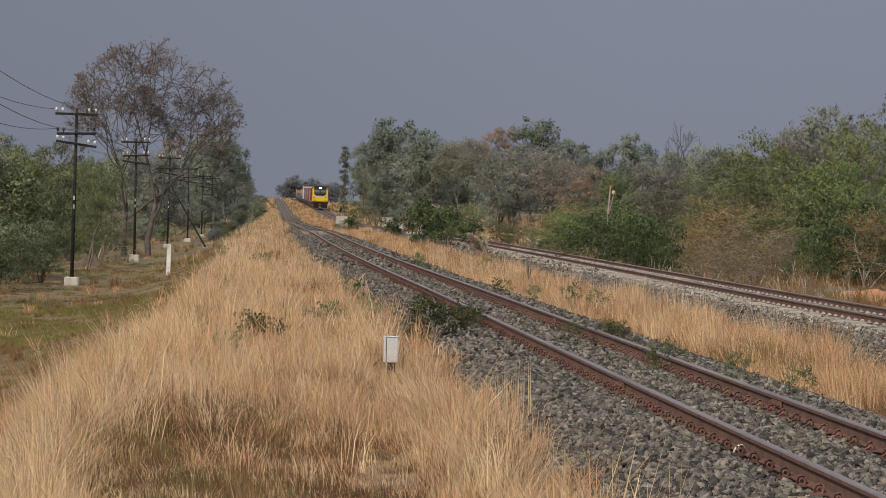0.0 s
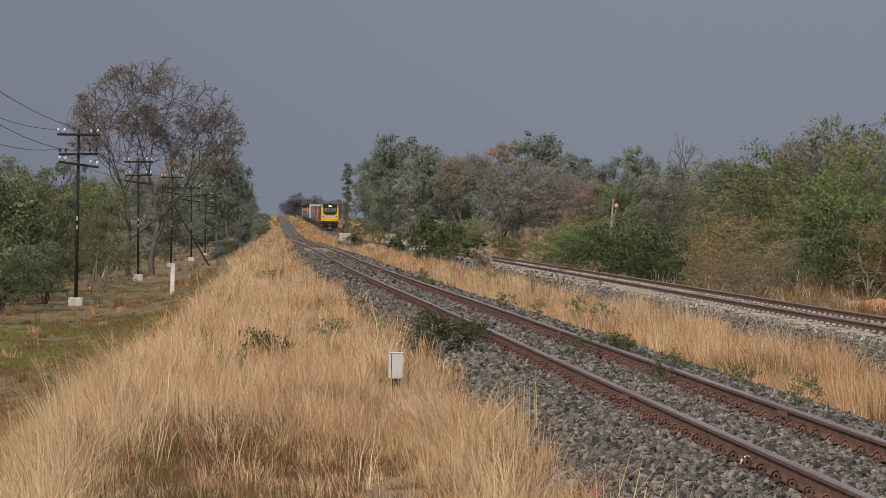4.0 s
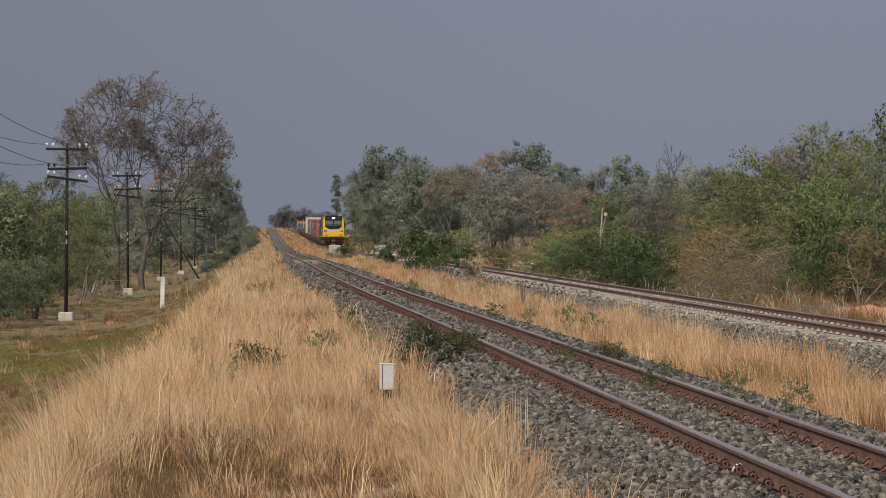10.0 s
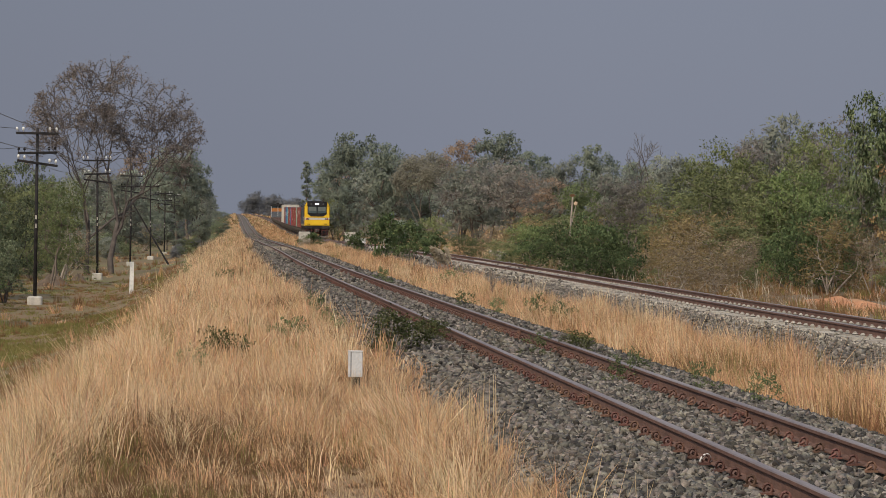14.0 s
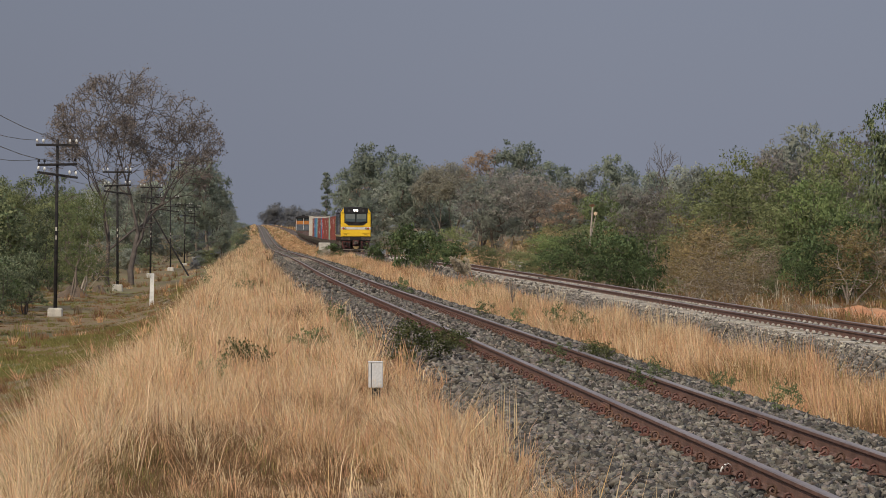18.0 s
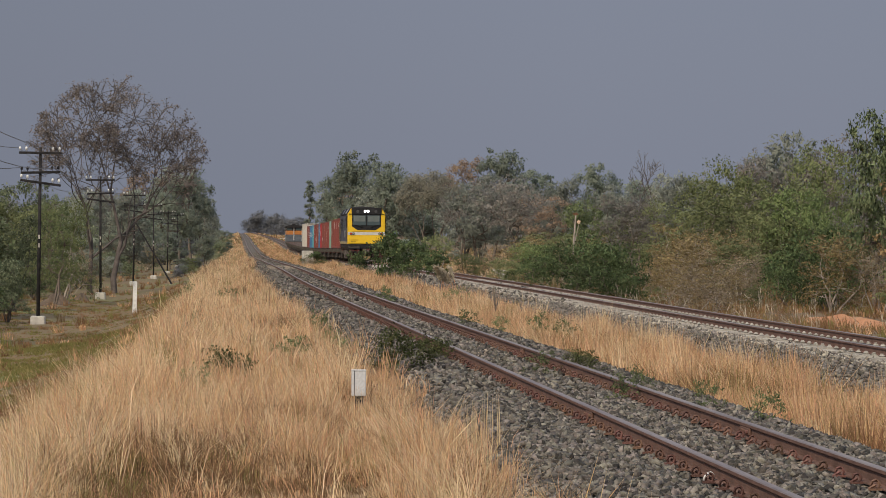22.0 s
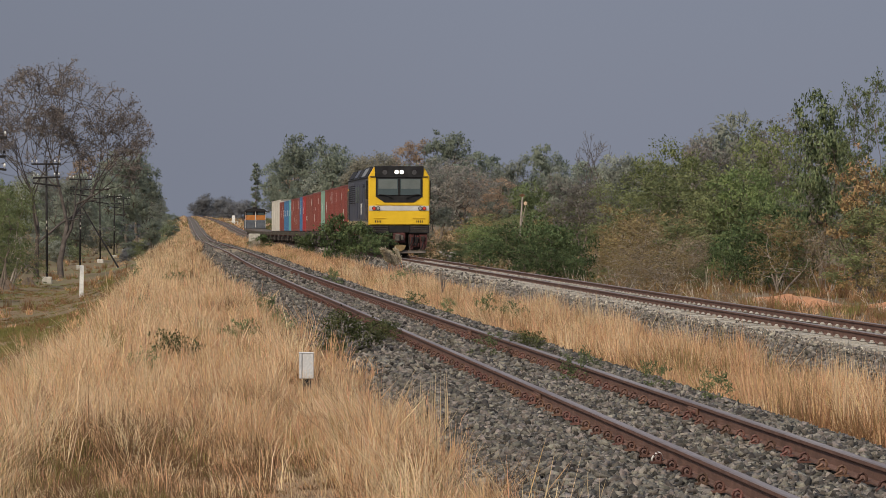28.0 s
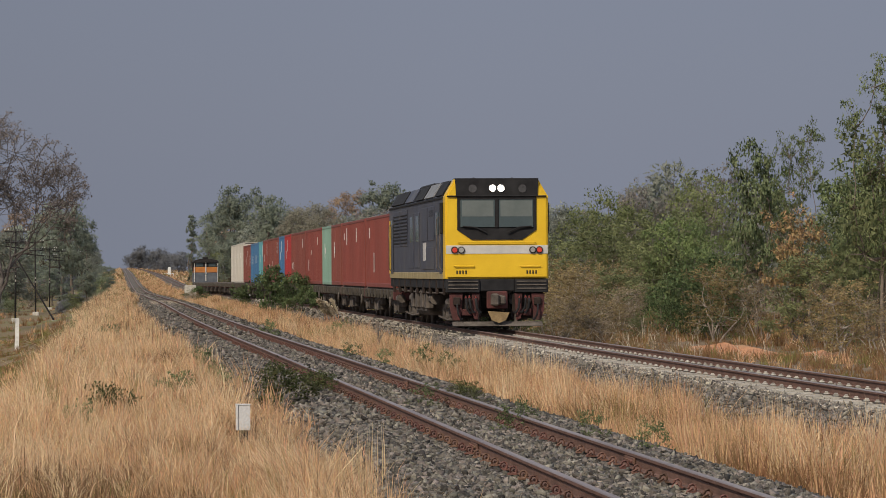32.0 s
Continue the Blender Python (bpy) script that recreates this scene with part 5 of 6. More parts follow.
        part("foot_bracket", Shape().prism([(sx * 0.56, 0.34), (sx * 0.66, 0.34), (sx * 0.74, 0.62), (sx * 0.62, 0.62)], -0.07, -0.02), M_REDFRAME, e)
        for x, z in ((0.62, 0.98), (0.80, 1.0), (0.90, 0.98)):
            part("air_cock", Shape().disc((sx * x, -0.09, z - 0.06), 0.035, 0.07, "y", 8).box(sx * x - 0.012, -0.14, z - 0.10, sx * x + 0.012, -0.11, z + 0.01, 0.004), M_COCK, e, "red air cock")
        for x, z, r in ((0.62, 0.92, 0.034), (0.80, 0.94, 0.030), (0.90, 0.92, 0.034), (1.15, 0.74, 0.028)):
            part("hose", Shape().tube([(sx * x, -0.06, z + 0.06), (sx * x, -0.17, z - 0.08), (sx * (x - 0.03), -0.19, z - 0.28), (sx * (x - 0.11), -0.15, z - 0.42), (sx * (x - 0.15), -0.10, z - 0.40)], r, 7), M_BLACK, e)
        part("guard_iron", Shape().box(min(sx * 0.50, sx * 0.60), 0.02, 0.10, max(sx * 0.50, sx * 0.60), 0.12, 0.5, 0.02), M_UNDER, e)
        part("step", Shape().box(min(sx * 1.2, sx * 1.42), 0.0, 0.42, max(sx * 1.2, sx * 1.42), 0.3, 0.46, 0.01).box(min(sx * 1.2, sx * 1.42), 0.0, 0.75, max(sx * 1.2, sx * 1.42), 0.3, 0.79, 0.01), M_UNDER, e)
    part("plough", Shape().prism([(-0.25, 0.14), (-0.02, 0.12), (0.1, 0.26), (-0.06, 0.26)], -1.28, 1.28, "x"), M_UNDER, e, "scuffed steel plough blade")
    coup = part("coupler", Shape().box(-0.16, -0.34, 0.74, 0.16, 0.2, 1.02, 0.04).box(-0.22, -0.46, 0.70, 0.02, -0.28, 1.06, 0.05).box(0.06, -0.44, 0.74, 0.2, -0.3, 1.0, 0.04), M_UNDER, e)
    part("coupler_pocket", Shape().box(-0.3, -0.07, 0.62, 0.3, 0.03, 1.12, 0.03), M_REDFRAME, e)
    part("drawbar_shield", Shape().prism([(-0.30, 0.56), (0.32, 0.52), (0.22, 0.30), (0.02, 0.22), (-0.18, 0.30)], -0.30, -0.24), M_STRAWPAINT, e, "muddy tan plate below the coupler")
    # sides
    for sx in (-1, 1):
        xa = sx * 1.452
        def slab(y0, z0, y1, z1, d=0.02, b=0.006, x=xa):
            lo, hi = sorted((x, x + sx * d))
            return Shape().box(lo, y0, z0, hi, y1, z1, b)
        for y0 in (1.0, 17.6):
            door = part("cab_door", slab(y0, 1.62, y0 + 0.75, 3.55), M_NAVY, e)
            part("door_window", slab(y0 + 0.15, 2.75, y0 + 0.6, 3.4, 0.03), M_GLASS, door)
            for dy in (-0.08, 0.83):
                part("handrail", Shape().tube([(xa, y0 + dy, 1.7), (xa + sx * 0.08, y0 + dy, 1.78), (xa + sx * 0.08, y0 + dy, 3.2), (xa, y0 + dy, 3.28)], 0.018, 5), M_UNDER, door)
        part("rear_band", slab(LEN - 0.45, 1.62, LEN - 0.02, 3.4, 0.012), M_YELLOW, e, "yellow band at the rear end")
        part("side_window", slab(2.1, 2.75, 2.8, 3.4, 0.03), M_GLASS, e)
        for y0, y1, z0, z1 in ((3.4, 5.2, 2.6, 3.6), (5.5, 7.3, 2.6, 3.6), (8.0, 9.6, 1.8, 3.5), (10.0, 11.6, 1.8, 3.5), (12.2, 14.6, 2.5, 3.65), (14.9, 17.2, 2.5, 3.65)):
            grille = part("side_panel", slab(y0, z0, y1, z1, 0.018), M_NAVY, e)
            k = 0
            while y0 > 12 and z0 + 0.1 + k * 0.11 < z1 - 0.08:
                z = z0 + 0.08 + k * 0.11
                part("louvre", slab(y0 + 0.1, z, y1 - 0.1, z + 0.05, 0.04, 0.01), M_BLACK, grille)
                k += 1
        part("side_panel", slab(3.4, 1.75, 7.3, 2.4, 0.018), M_NAVY, e)
        for k in range(5):
            part("vent_slit", slab(3.5 + k * 0.3, 3.3, 3.62 + k * 0.3, 3.5, 0.024), M_BLACK, e)
        for y0 in (8.2, 8.75, 10.2, 10.75):
            part("side_window", slab(y0, 2.6, y0 + 0.4, 3.4, 0.026), M_GLASS, e)
        part("crest_plate", slab(5.9, 2.0, 6.7, 2.55, 0.03), M_STRIPE, e, "pale painted crest panel")
        part("gutter", slab(0.6, 3.76, LEN - 0.1, 3.82, 0.03), M_BLACK, e)
        part("mirror", Shape().box(min(sx * 1.47, sx * 1.57), 0.55, 2.75, max(sx * 1.47, sx * 1.57), 0.62, 3.65, 0.02), M_BLACK, e)
        # hatches on the sloping roof edge
        for y0, y1, mt in ((0.9, 3.0, M_BLACK), (3.6, 6.4, M_STRIPE), (6.8, 9.5, M_BLACK), (10.2, 13.0, M_NAVY), (13.6, 18.2, M_BLACK)):
            a, b = Vector((sx * 1.44, 0, 3.86)), Vector((sx * 1.20, 0, 4.26))
            nrm = Vector((sx * 0.86, 0, 0.5)) * 0.035
            v = [a, b, b + nrm, a + nrm]
            part("roof_hatch", Shape().prism([(p.x, p.z) for p in v], y0, y1), mt if mt is not M_STRIPE else M_STEELGREY, e)
    for y0, y1, h in ((2.5, 4.0, 0.10), (6.5, 9.0, 0.16), (11.0, 15.5, 0.2), (16.5, 18.0, 0.12)):
        part("roof_pod", Shape().box(-0.75, y0, 4.27, 0.75, y1, 4.27 + h, 0.05), M_BLACK, e)
    for x in (-0.55, 0.55):
        part("horn", Shape().tube([(x, 0.9, 4.33), (x, 1.3, 4.33)], [0.045, 0.025], 8), M_IRON, e)
    part("exhaust", Shape().box(-0.3, 9.4, 4.27, 0.3, 10.0, 4.5, 0.05), M_IRON, e)
    part("fuel_tank", Shape().box(-1.25, 7.4, 0.35, 1.25, 11.6, 1.2, 0.12), M_UNDER, e)
    for y in (7.2, 8.6, 10.2, 11.7):
        for sx in (-1, 1):
            part("equipment_box", Shape().box(min(sx * 1.34, sx * 1.1), y, 0.55, max(sx * 1.34, sx * 1.1), y + 0.7, 1.15, 0.03), M_UNDER, e)
    for y in (3.9, 15.3):
        bogie(e, y, (-1.75, 0.0, 1.75), True)
    return mover(e, 0.0)


# ---- containers and wagons ----
def paint(name, c, k=0.14):
    d = tuple(v * 0.8 for v in c)
    return material(name, d, c, 0.7, 0.6, 0, 0.08, 25, third=tuple(v * 0.72 + 0.02 for v in c), stretch=(1, 1, 0.4), grain=0.2)


C_RED = paint("red oxide paint", (0.225, 0.056, 0.043))
C_BROWN = paint("red-brown paint", (0.21, 0.06, 0.045))
C_SCARLET = paint("scarlet paint", (0.36, 0.035, 0.035))
C_GREEN = paint("pale green paint", (0.22, 0.36, 0.29))
C_BLUE = paint("blue paint", (0.055, 0.16, 0.32))
C_TEAL = paint("teal paint", (0.11, 0.33, 0.38))
C_CREAM = paint("cream white paint", (0.56, 0.53, 0.47))
# dark door colour paints in the shade of the gaps between containers
M_DOOR = material("gap-shade door paint", (0.05, 0.03, 0.026), (0.09, 0.05, 0.042), 1.5, 0.8, 0, 0.1, 30)
DECK = 1.12


def container(colour, length, label, marks=3, seed=0):
    c = tagged(new("shipping_container"), label, "container", "containers on the goods train")
    h, w = 2.90 if colour is C_CREAM else 2.59, 1.22
    rng = np.random.default_rng(seed)
    rib = Shape()
    n = int(length / 0.28)
    step = (length - 0.3) / n
    for sx in (-1, 1):
        s = Shape()
        pts = []
        for i in range(n):
            y = 0.15 + i * step
            pts += [(y, 0.035), (y + step * 0.25, 0.0), (y + step * 0.5, 0.0), (y + step * 0.75, 0.035)]
        pts.append((length - 0.15, 0.035))
        v = [(sx * (w - d - 0.01), y, z) for y, d in pts for z in (0.14, h - 0.1)]
        f = [(2 * i, 2 * i + 2, 2 * i + 3, 2 * i + 1) for i in range(len(pts) - 1)]
        s.add(v, f)
        wall = part("side_wall", s, colour, c)
        for i in range(marks):
            y = rng.uniform(0.3, length - 0.9)
            z = rng.choice((0.9, 1.5, 2.0))
            tall = rng.uniform(0.2, 0.75)
            part("marking", Shape().box(min(sx * w, sx * (w + 0.006)), y, z - tall * 0.5, max(sx * w, sx * (w + 0.006)), y + 0.22, z + tall * 0.5), M_WHITE, wall, "white painted marking")
        part("bottom_rail", Shape().box(min(sx * (w - 0.09), sx * w), 0.1, 0, max(sx * (w - 0.09), sx * w), length - 0.1, 0.15, 0.01), colour, c)
        part("top_rail", Shape().box(min(sx * (w - 0.07), sx * w), 0.1, h - 0.11, max(sx * (w - 0.07), sx * w), length - 0.1, h - 0.01, 0.01), colour, c)
        for y in (0.0, length - 0.16):
            part("corner_post", Shape().box(min(sx * (w - 0.16), sx * (w + 0.002)), y, 0, max(sx * (w - 0.16), sx * (w + 0.002)), y + 0.16, h, 0.012), colour, c)
    part("roof", Shape().box(-w + 0.05, 0.05, h - 0.06, w - 0.05, length - 0.05, h - 0.005, 0.01), colour, c)
    part("floor", Shape().box(-w + 0.1, 0.1, 0.06, w - 0.1, length - 0.1, 0.14), M_UNDER, c)
    for x0, x1 in ((-w + 0.16, -0.01), (0.01, w - 0.16)):
        part("door", Shape().box(x0, 0.03, 0.12, x1, 0.09, h - 0.12, 0.01), M_DOOR if colour is not C_CREAM else colour, c, "door leaf painted dark for the shaded gap" if colour is not C_CREAM else "")
    for x in (-0.85, -0.3, 0.3, 0.85):
        part("door_rod", Shape().tube([(x, 0.01, 0.15), (x, 0.01, h - 0.15)], 0.025, 6), M_CHROME, c)
    part("end_wall", Shape().box(-w + 0.16, length - 0.1, 0.12, w - 0.16, length - 0.05, h - 0.1, 0.01), colour, c)
    return c


M_SILL = material("dusty dark steel", (0.04, 0.036, 0.032), (0.085, 0.074, 0.06), 2, 0.8, 0.1, 0.2, 30)


def wagon():
    g = tagged(new("flat_wagon"), "dark dusty bogie flat wagon for containers", "wagon", "flat wagons of the goods train")
    L = 12.6
    part("deck", Shape().box(-1.15, 0.05, 1.0, 1.15, L - 0.05, DECK - 0.006, 0.015), M_UNDER, g)
    for sx in (-1, 1):
        part("side_sill", Shape().box(min(sx * 1.05, sx * 1.22), 0.0, 0.86, max(sx * 1.05, sx * 1.22), L, 1.06, 0.02), M_SILL, g, "dusty steel side sill")
        for i in range(9):
            y = 0.5 + i * (L - 1.0) / 8
            part("stake_pocket", Shape().box(min(sx * 1.2, sx * 1.30), y - 0.08, 0.74, max(sx * 1.2, sx * 1.30), y + 0.08, 1.05, 0.015), M_SILL, g)
        part("truss", Shape().prism([(3.4, 0.72), (9.2, 0.72), (8.0, 0.46), (4.6, 0.46)], min(sx * 0.5, sx * 0.62), max(sx * 0.5, sx * 0.62), "x"), M_UNDER, g)
        part("hand_brake_wheel", Shape().disc((sx * 1.27, 1.2, 0.62), 0.2, 0.04, "x", 12), M_UNDER, g)
    for y in (-0.02, L - 0.18):
        part("end_beam", Shape().box(-1.25, y, 0.7, 1.25, y + 0.2, 1.08, 0.02), M_REDFRAME, g)
    part("coupler", Shape().box(-0.12, -0.32, 0.72, 0.12, 0.0, 0.98, 0.03).box(-0.12, L, 0.72, 0.12, L + 0.28, 0.98, 0.03), M_UNDER, g)
    part("air_tank", Shape().tube([(-0.6, 5.2, 0.6), (-0.6, 6.6, 0.6)], 0.2, 10), M_UNDER, g)
    for y in (2.0, L - 2.0):
        bogie(g, y, (-0.85, 0.85), False)
    return g


FIRST, PITCH, WAGONS = 19.9, 12.9, 21
locomotive()
first_wagon = mover(wagon(), FIRST)
for k in range(1, WAGONS):
    mover(copy_thing(first_wagon, along(100)), FIRST + PITCH * k)
LOADS = (
    ((C_RED, 12.19, "red oxide"),), ((C_RED, 12.19, "red oxide"),), ((C_BROWN, 6.06, "red-brown"), (C_GREEN, 6.06, "pale green")),
    ((C_RED, 12.19, "red oxide"),), ((C_BROWN, 12.19, "red-brown"),), ((C_SCARLET, 6.06, "scarlet"), (C_BLUE, 6.06, "blue")),
    ((C_BROWN, 12.19, "red-brown"),), ((C_RED, 6.06, "red oxide"), (C_TEAL, 6.06, "teal")), ((C_BLUE, 6.06, "blue"), (C_BLUE, 6.06, "blue")),
    ((C_BROWN, 12.19, "red-brown"),), ((C_CREAM, 6.06, "cream white"), (C_CREAM, 6.06, "cream white")), ((C_CREAM, 12.19, "cream white"),),
)
for k, load in enumerate(LOADS):
    y = 0.18
    for colour, length, word in load:
        size = "long" if length > 7 else "short"
        c = container(colour, length, f"{size} {word} corrugated steel container on a flat wagon", 3 if length > 7 else 2, 40 + k)
        k_off = FIRST + PITCH * k + y
        movers.append((c, k_off))
        y += length + 0.12

M_ORANGE = material("orange paint", (0.36, 0.13, 0.03), (0.47, 0.19, 0.05), 1.5, 0.5, 0, 0.05, grain=0.12)
M_STEELBLUE = material("grey-blue paint", (0.07, 0.08, 0.10), (0.115, 0.13, 0.15), 1.5, 0.6, 0, 0.1, grain=0.12)
VAN = 7.5
van = tagged(new("tail_locomotive"), "orange and grey diesel locomotive at the train's tail", "locomotive")
part("body", Shape().box(-1.38, 0.2, 1.1, 1.38, VAN - 0.1, 2.25, 0.06), M_STEELBLUE, van)
part("cab", Shape().box(-1.36, 0.25, 2.25, 1.36, VAN - 0.3, 2.9, 0.05), M_ORANGE, van, "orange painted cab")
part("upper_cab", Shape().box(-1.34, 0.28, 2.9, 1.34, VAN - 0.32, 3.45, 0.05), M_IRON, van, "dark upper cab below the roof")
part("roof", Shape().prism([(-1.58, 3.40), (1.58, 3.40), (1.25, 3.68), (0.6, 3.82), (-0.6, 3.82), (-1.2, 3.68)], 0.0, VAN), M_IRON, van)
for x in (-1.12, 0.32):
    part("window", Shape().box(x, 0.24, 2.94, x + 0.8, 0.28, 3.34, 0.01), M_GLASS, van)
part("centre_post", Shape().box(-0.06, 0.15, 1.3, 0.06, 0.25, 3.4, 0.01), M_STRIPE, van)
part("lamp", Shape().disc((0, 0.13, 2.2), 0.14, 0.06, "y", 14), M_CLEARLAMP, van)
for sx in (-1, 1):
    part("handrail", Shape().tube([(sx * 1.3, 0.1, 1.2), (sx * 1.3, 0.06, 2.2), (sx * 1.3, 0.1, 3.3)], 0.025, 5), M_WHITE, van)
    part("side_grille", Shape().box(min(sx * 1.37, sx * 1.40), 2.0, 2.4, max(sx * 1.37, sx * 1.40), 6.0, 3.2, 0.01), M_IRON, van)
part("underframe", Shape().box(-1.35, 0.1, 0.75, 1.35, VAN, 1.12, 0.03), M_UNDER, van)
part("roof_vent", Shape().box(-0.3, 2.0, 3.8, 0.3, 3.0, 4.05, 0.06), M_IRON, van)
for y in (1.9, 5.6):
    bogie(van, y, (-1.2, 1.2), False)
mover(van, FIRST + PITCH * WAGONS + 0.4)


def motions():
    for ob, off in movers:
        up = Matrix.Translation((0, 0, DECK)) if ob.name.startswith("shipping_container") else Matrix()
        walk(ob, [(t, along(front_at(t) + off) @ up) for t in (0, 2, 4, 6, 8, 10, 12, 14, 16, 18, 20, 22, 24, 26, 28, 30, 32)])


# ---- grass ----
def blades(rng, x, y, height, width, lean, heading, detail):
    """Grass blades: a bent tapering strip of three triangles near by, one further off."""
    n = len(x)
    z = ground_z(x, y) - 0.03
    d = np.stack([np.cos(heading), np.sin(heading), np.zeros(n)], -1)
    turn = rng.uniform(-0.9, 0.9, n)
    s = np.stack([np.cos(turn), np.sin(turn), np.zeros(n)], -1) * (width / 2)[:, None]
    p = np.stack([x, y, z], -1)
    up = np.array([0, 0, 1.0])
    h = height[:, None]
    ln = (lean * height)[:, None]
    q = p + up * h * 0.55 + d * ln * 0.30
    t = p + up * h * (1 - 0.25 * lean[:, None] ** 2) + d * ln
    k = np.arange(n)[:, None]
    if detail == 3:
        v = np.stack([p - s, p + s, q - s * 0.8, q + s * 0.8, t], 1).reshape(-1, 3)
        return v, np.concatenate([k * 5 + [0, 1, 3], k * 5 + [0, 3, 2], k * 5 + [2, 3, 4]], 1).reshape(-1, 3)
    if detail == 5:
        # a thin stalk that carries a feathery seed head
        hd = t - q
        m, w = q + hd * 0.45, s * rng.uniform(0.8, 1.5, n)[:, None]
        v = np.stack([p - s * 0.6, p + s * 0.6, q - s * 0.5, q + s * 0.5, m - w, m + w, t], 1).reshape(-1, 3)
        return v, np.concatenate([k * 7 + [0, 1, 3], k * 7 + [0, 3, 2], k * 7 + [2, 3, 5], k * 7 + [2, 5, 4], k * 7 + [4, 5, 6]], 1).reshape(-1, 3)
    v = np.stack([p - s, p + s, t], 1).reshape(-1, 3)
    return v, k * 3 + np.array([[0, 1, 2]])


def field(rng, n, x0, x1, y0, y1, clump, keep):
    """n roots in tufts: x0 and x1 may follow the line."""
    m = max(n // clump, 1)
    cy = y0 + (y1 - y0) * rng.random(m) ** 1.0
    a, b = x0(cy), x1(cy)
    cx = a + (b - a) * rng.random(m)
    ok = keep(cx, cy, rng)
    cx, cy = cx[ok], cy[ok]
    who = np.repeat(np.arange(len(cx)), clump)
    dx = rng.normal(0, 1, (len(who), 2)) * (0.05 + 0.07 * rng.random(len(cx)))[who][:, None]
    return cx[who] + dx[:, 0], cy[who] + dx[:, 1], who, len(cx), np.arctan2(dx[:, 1], dx[:, 0])


def grass(name, label, n, x0, x1, y0, y1, h0, h1, width, mats, share, seed, clump=14, lean=0.55, keep=lambda x, y, r: np.ones(len(x), bool), tall=None, detail=1):
    rng = np.random.default_rng(seed)
    x, y, who, m, away = field(rng, n, x0, x1, y0, y1, clump, keep)
    patch = 0.5 + 0.5 * np.sin(x * 1.3 + 0.6 * np.sin(y * 0.7)) * np.sin(y * 0.45 + x * 0.8)
    th = (0.6 + 0.75 * rng.random(m) ** 1.6 + 0.35 * (rng.random(m) > 0.9))[who]
    height = (h0 + (h1 - h0) * (0.3 * rng.random(len(x)) + 0.7 * patch)) * th * rng.uniform(0.55, 1.1, len(x))
    if tall is not None:
        height *= tall(x, y)
    wind = rng.normal(2.8, 1.3, m)[who]
    head = np.where(rng.random(len(x)) < 0.55, away, wind) + rng.normal(0, 0.35, len(x))
    ln = np.clip(rng.gamma(2.0, lean / 2, m)[who] * rng.uniform(0.5, 1.4, len(x)), 0, 1.2)
    v, f = blades(rng, x, y, height, width * rng.uniform(0.7, 1.4, len(x)), ln, head, detail)
    pick = rng.choice(len(mats), m, p=share)
    if len(mats) == 4 and mats[2] is not M_TURF:
        # patches where the grass is trampled and brown, or still green at the root
        mx, my = np.zeros(m), np.zeros(m)
        mx[who], my[who] = x, y
        worn = np.sin(mx * 1.1 + 0.5) * np.sin(my * 0.37 + mx * 0.5) + 0.5 * np.sin(mx * 2.7 + my * 0.9) + 1.7 * np.clip((34 - my) / 5, 0, 1) * (mx < 1.2) * (mx > -1.4)
        pick = np.where((worn > 0.65) & (rng.random(m) < 0.7), 2, pick)
        pick = np.where((mx < -0.9 + 0.5 * np.sin(my * 0.6)) & (my > 19) & (pick == 0) & (rng.random(m) < 0.6), 1, pick)
        fresh = np.sin(mx * 0.9 + 2.0) * np.sin(my * 0.29 + 1.0) + 0.9 * (my < 37) * (mx < -0.7) + 1.2 * (my < 30) * (mx < -1.5)
        pick = np.where((fresh > 0.8) & (rng.random(m) < 0.22), 3, pick)
    index = np.repeat(pick[who], detail)
    return tagged(new(name, raw(name, v, f, *mats, index=index)), label, "grass", kind="stuff")


def left_edge(y):
    return np.interp(y, [32, 50, 110, 200], [-2.8, -2.15, -2.1, -2.7])


def bank_edge(y):
    return near_x(y) - 1.35


def ragged(x, y, rng):
    edge = near_x(y) - np.interp(y, [180, 300], [2.1, 1.5]) + 0.22 * np.sin(y * 1.9) + 0.15 * np.sin(y * 5.3)
    fall = np.clip((x - left_edge(y)) / 0.7, 0.15, 1)
    return (x < edge) & (rng.random(len(x)) < fall)


def sight(x, y):
    """Shorter grass before the junction box, and on the bank's outer slope."""
    near_box = (np.abs(x - y * 1.35 / 38) < 0.26) & (y > 24) & (y < 39)
    return np.where(near_box, 0.55, 1.0) * np.where(x > near_x(y) - 2.4, 0.8, 1.0)


def tufted(x, y):
    """The bank's outer brow and the ballast edge carry the tallest tufts."""
    brow = np.exp(-((x + 1.35 + 0.4 * np.sin(y * 0.8)) / 0.55) ** 2)
    edge = np.exp(-((x - near_x(y) + 2.5) / 0.35) ** 2) * (np.sin(y * 0.55) > -0.2)
    trodden = np.clip((31.0 - y) / 4, 0, 1) * np.clip((1.4 - x) / 0.4, 0, 1) * np.clip((x + 1.5) / 0.4, 0, 1)
    return sight(x, y) * np.clip((x - left_edge(y) + 0.4) / 1.2, 0.4, 1) * (1 + 0.2 * brow + 0.3 * edge) * (1 - 0.62 * trodden) * np.where((y < 29.5) & (x < -1.7), 0.5, 1.0)


def tuft_keep(x, y, rng):
    loose = np.sin(x * 1.6 + 1.0) * np.sin(y * 0.5 + x) + rng.normal(0, 0.5, len(x)) > -0.1
    trodden = (y < 30) & (x < 1.2) & (x > -1.2) & (rng.random(len(x)) < 0.8)
    return ragged(x, y, rng) & (loose | (x < -1.1)) & ~trodden


BANK_MIX = (M_DRY, M_STRAW, M_WORN, M_TURF)
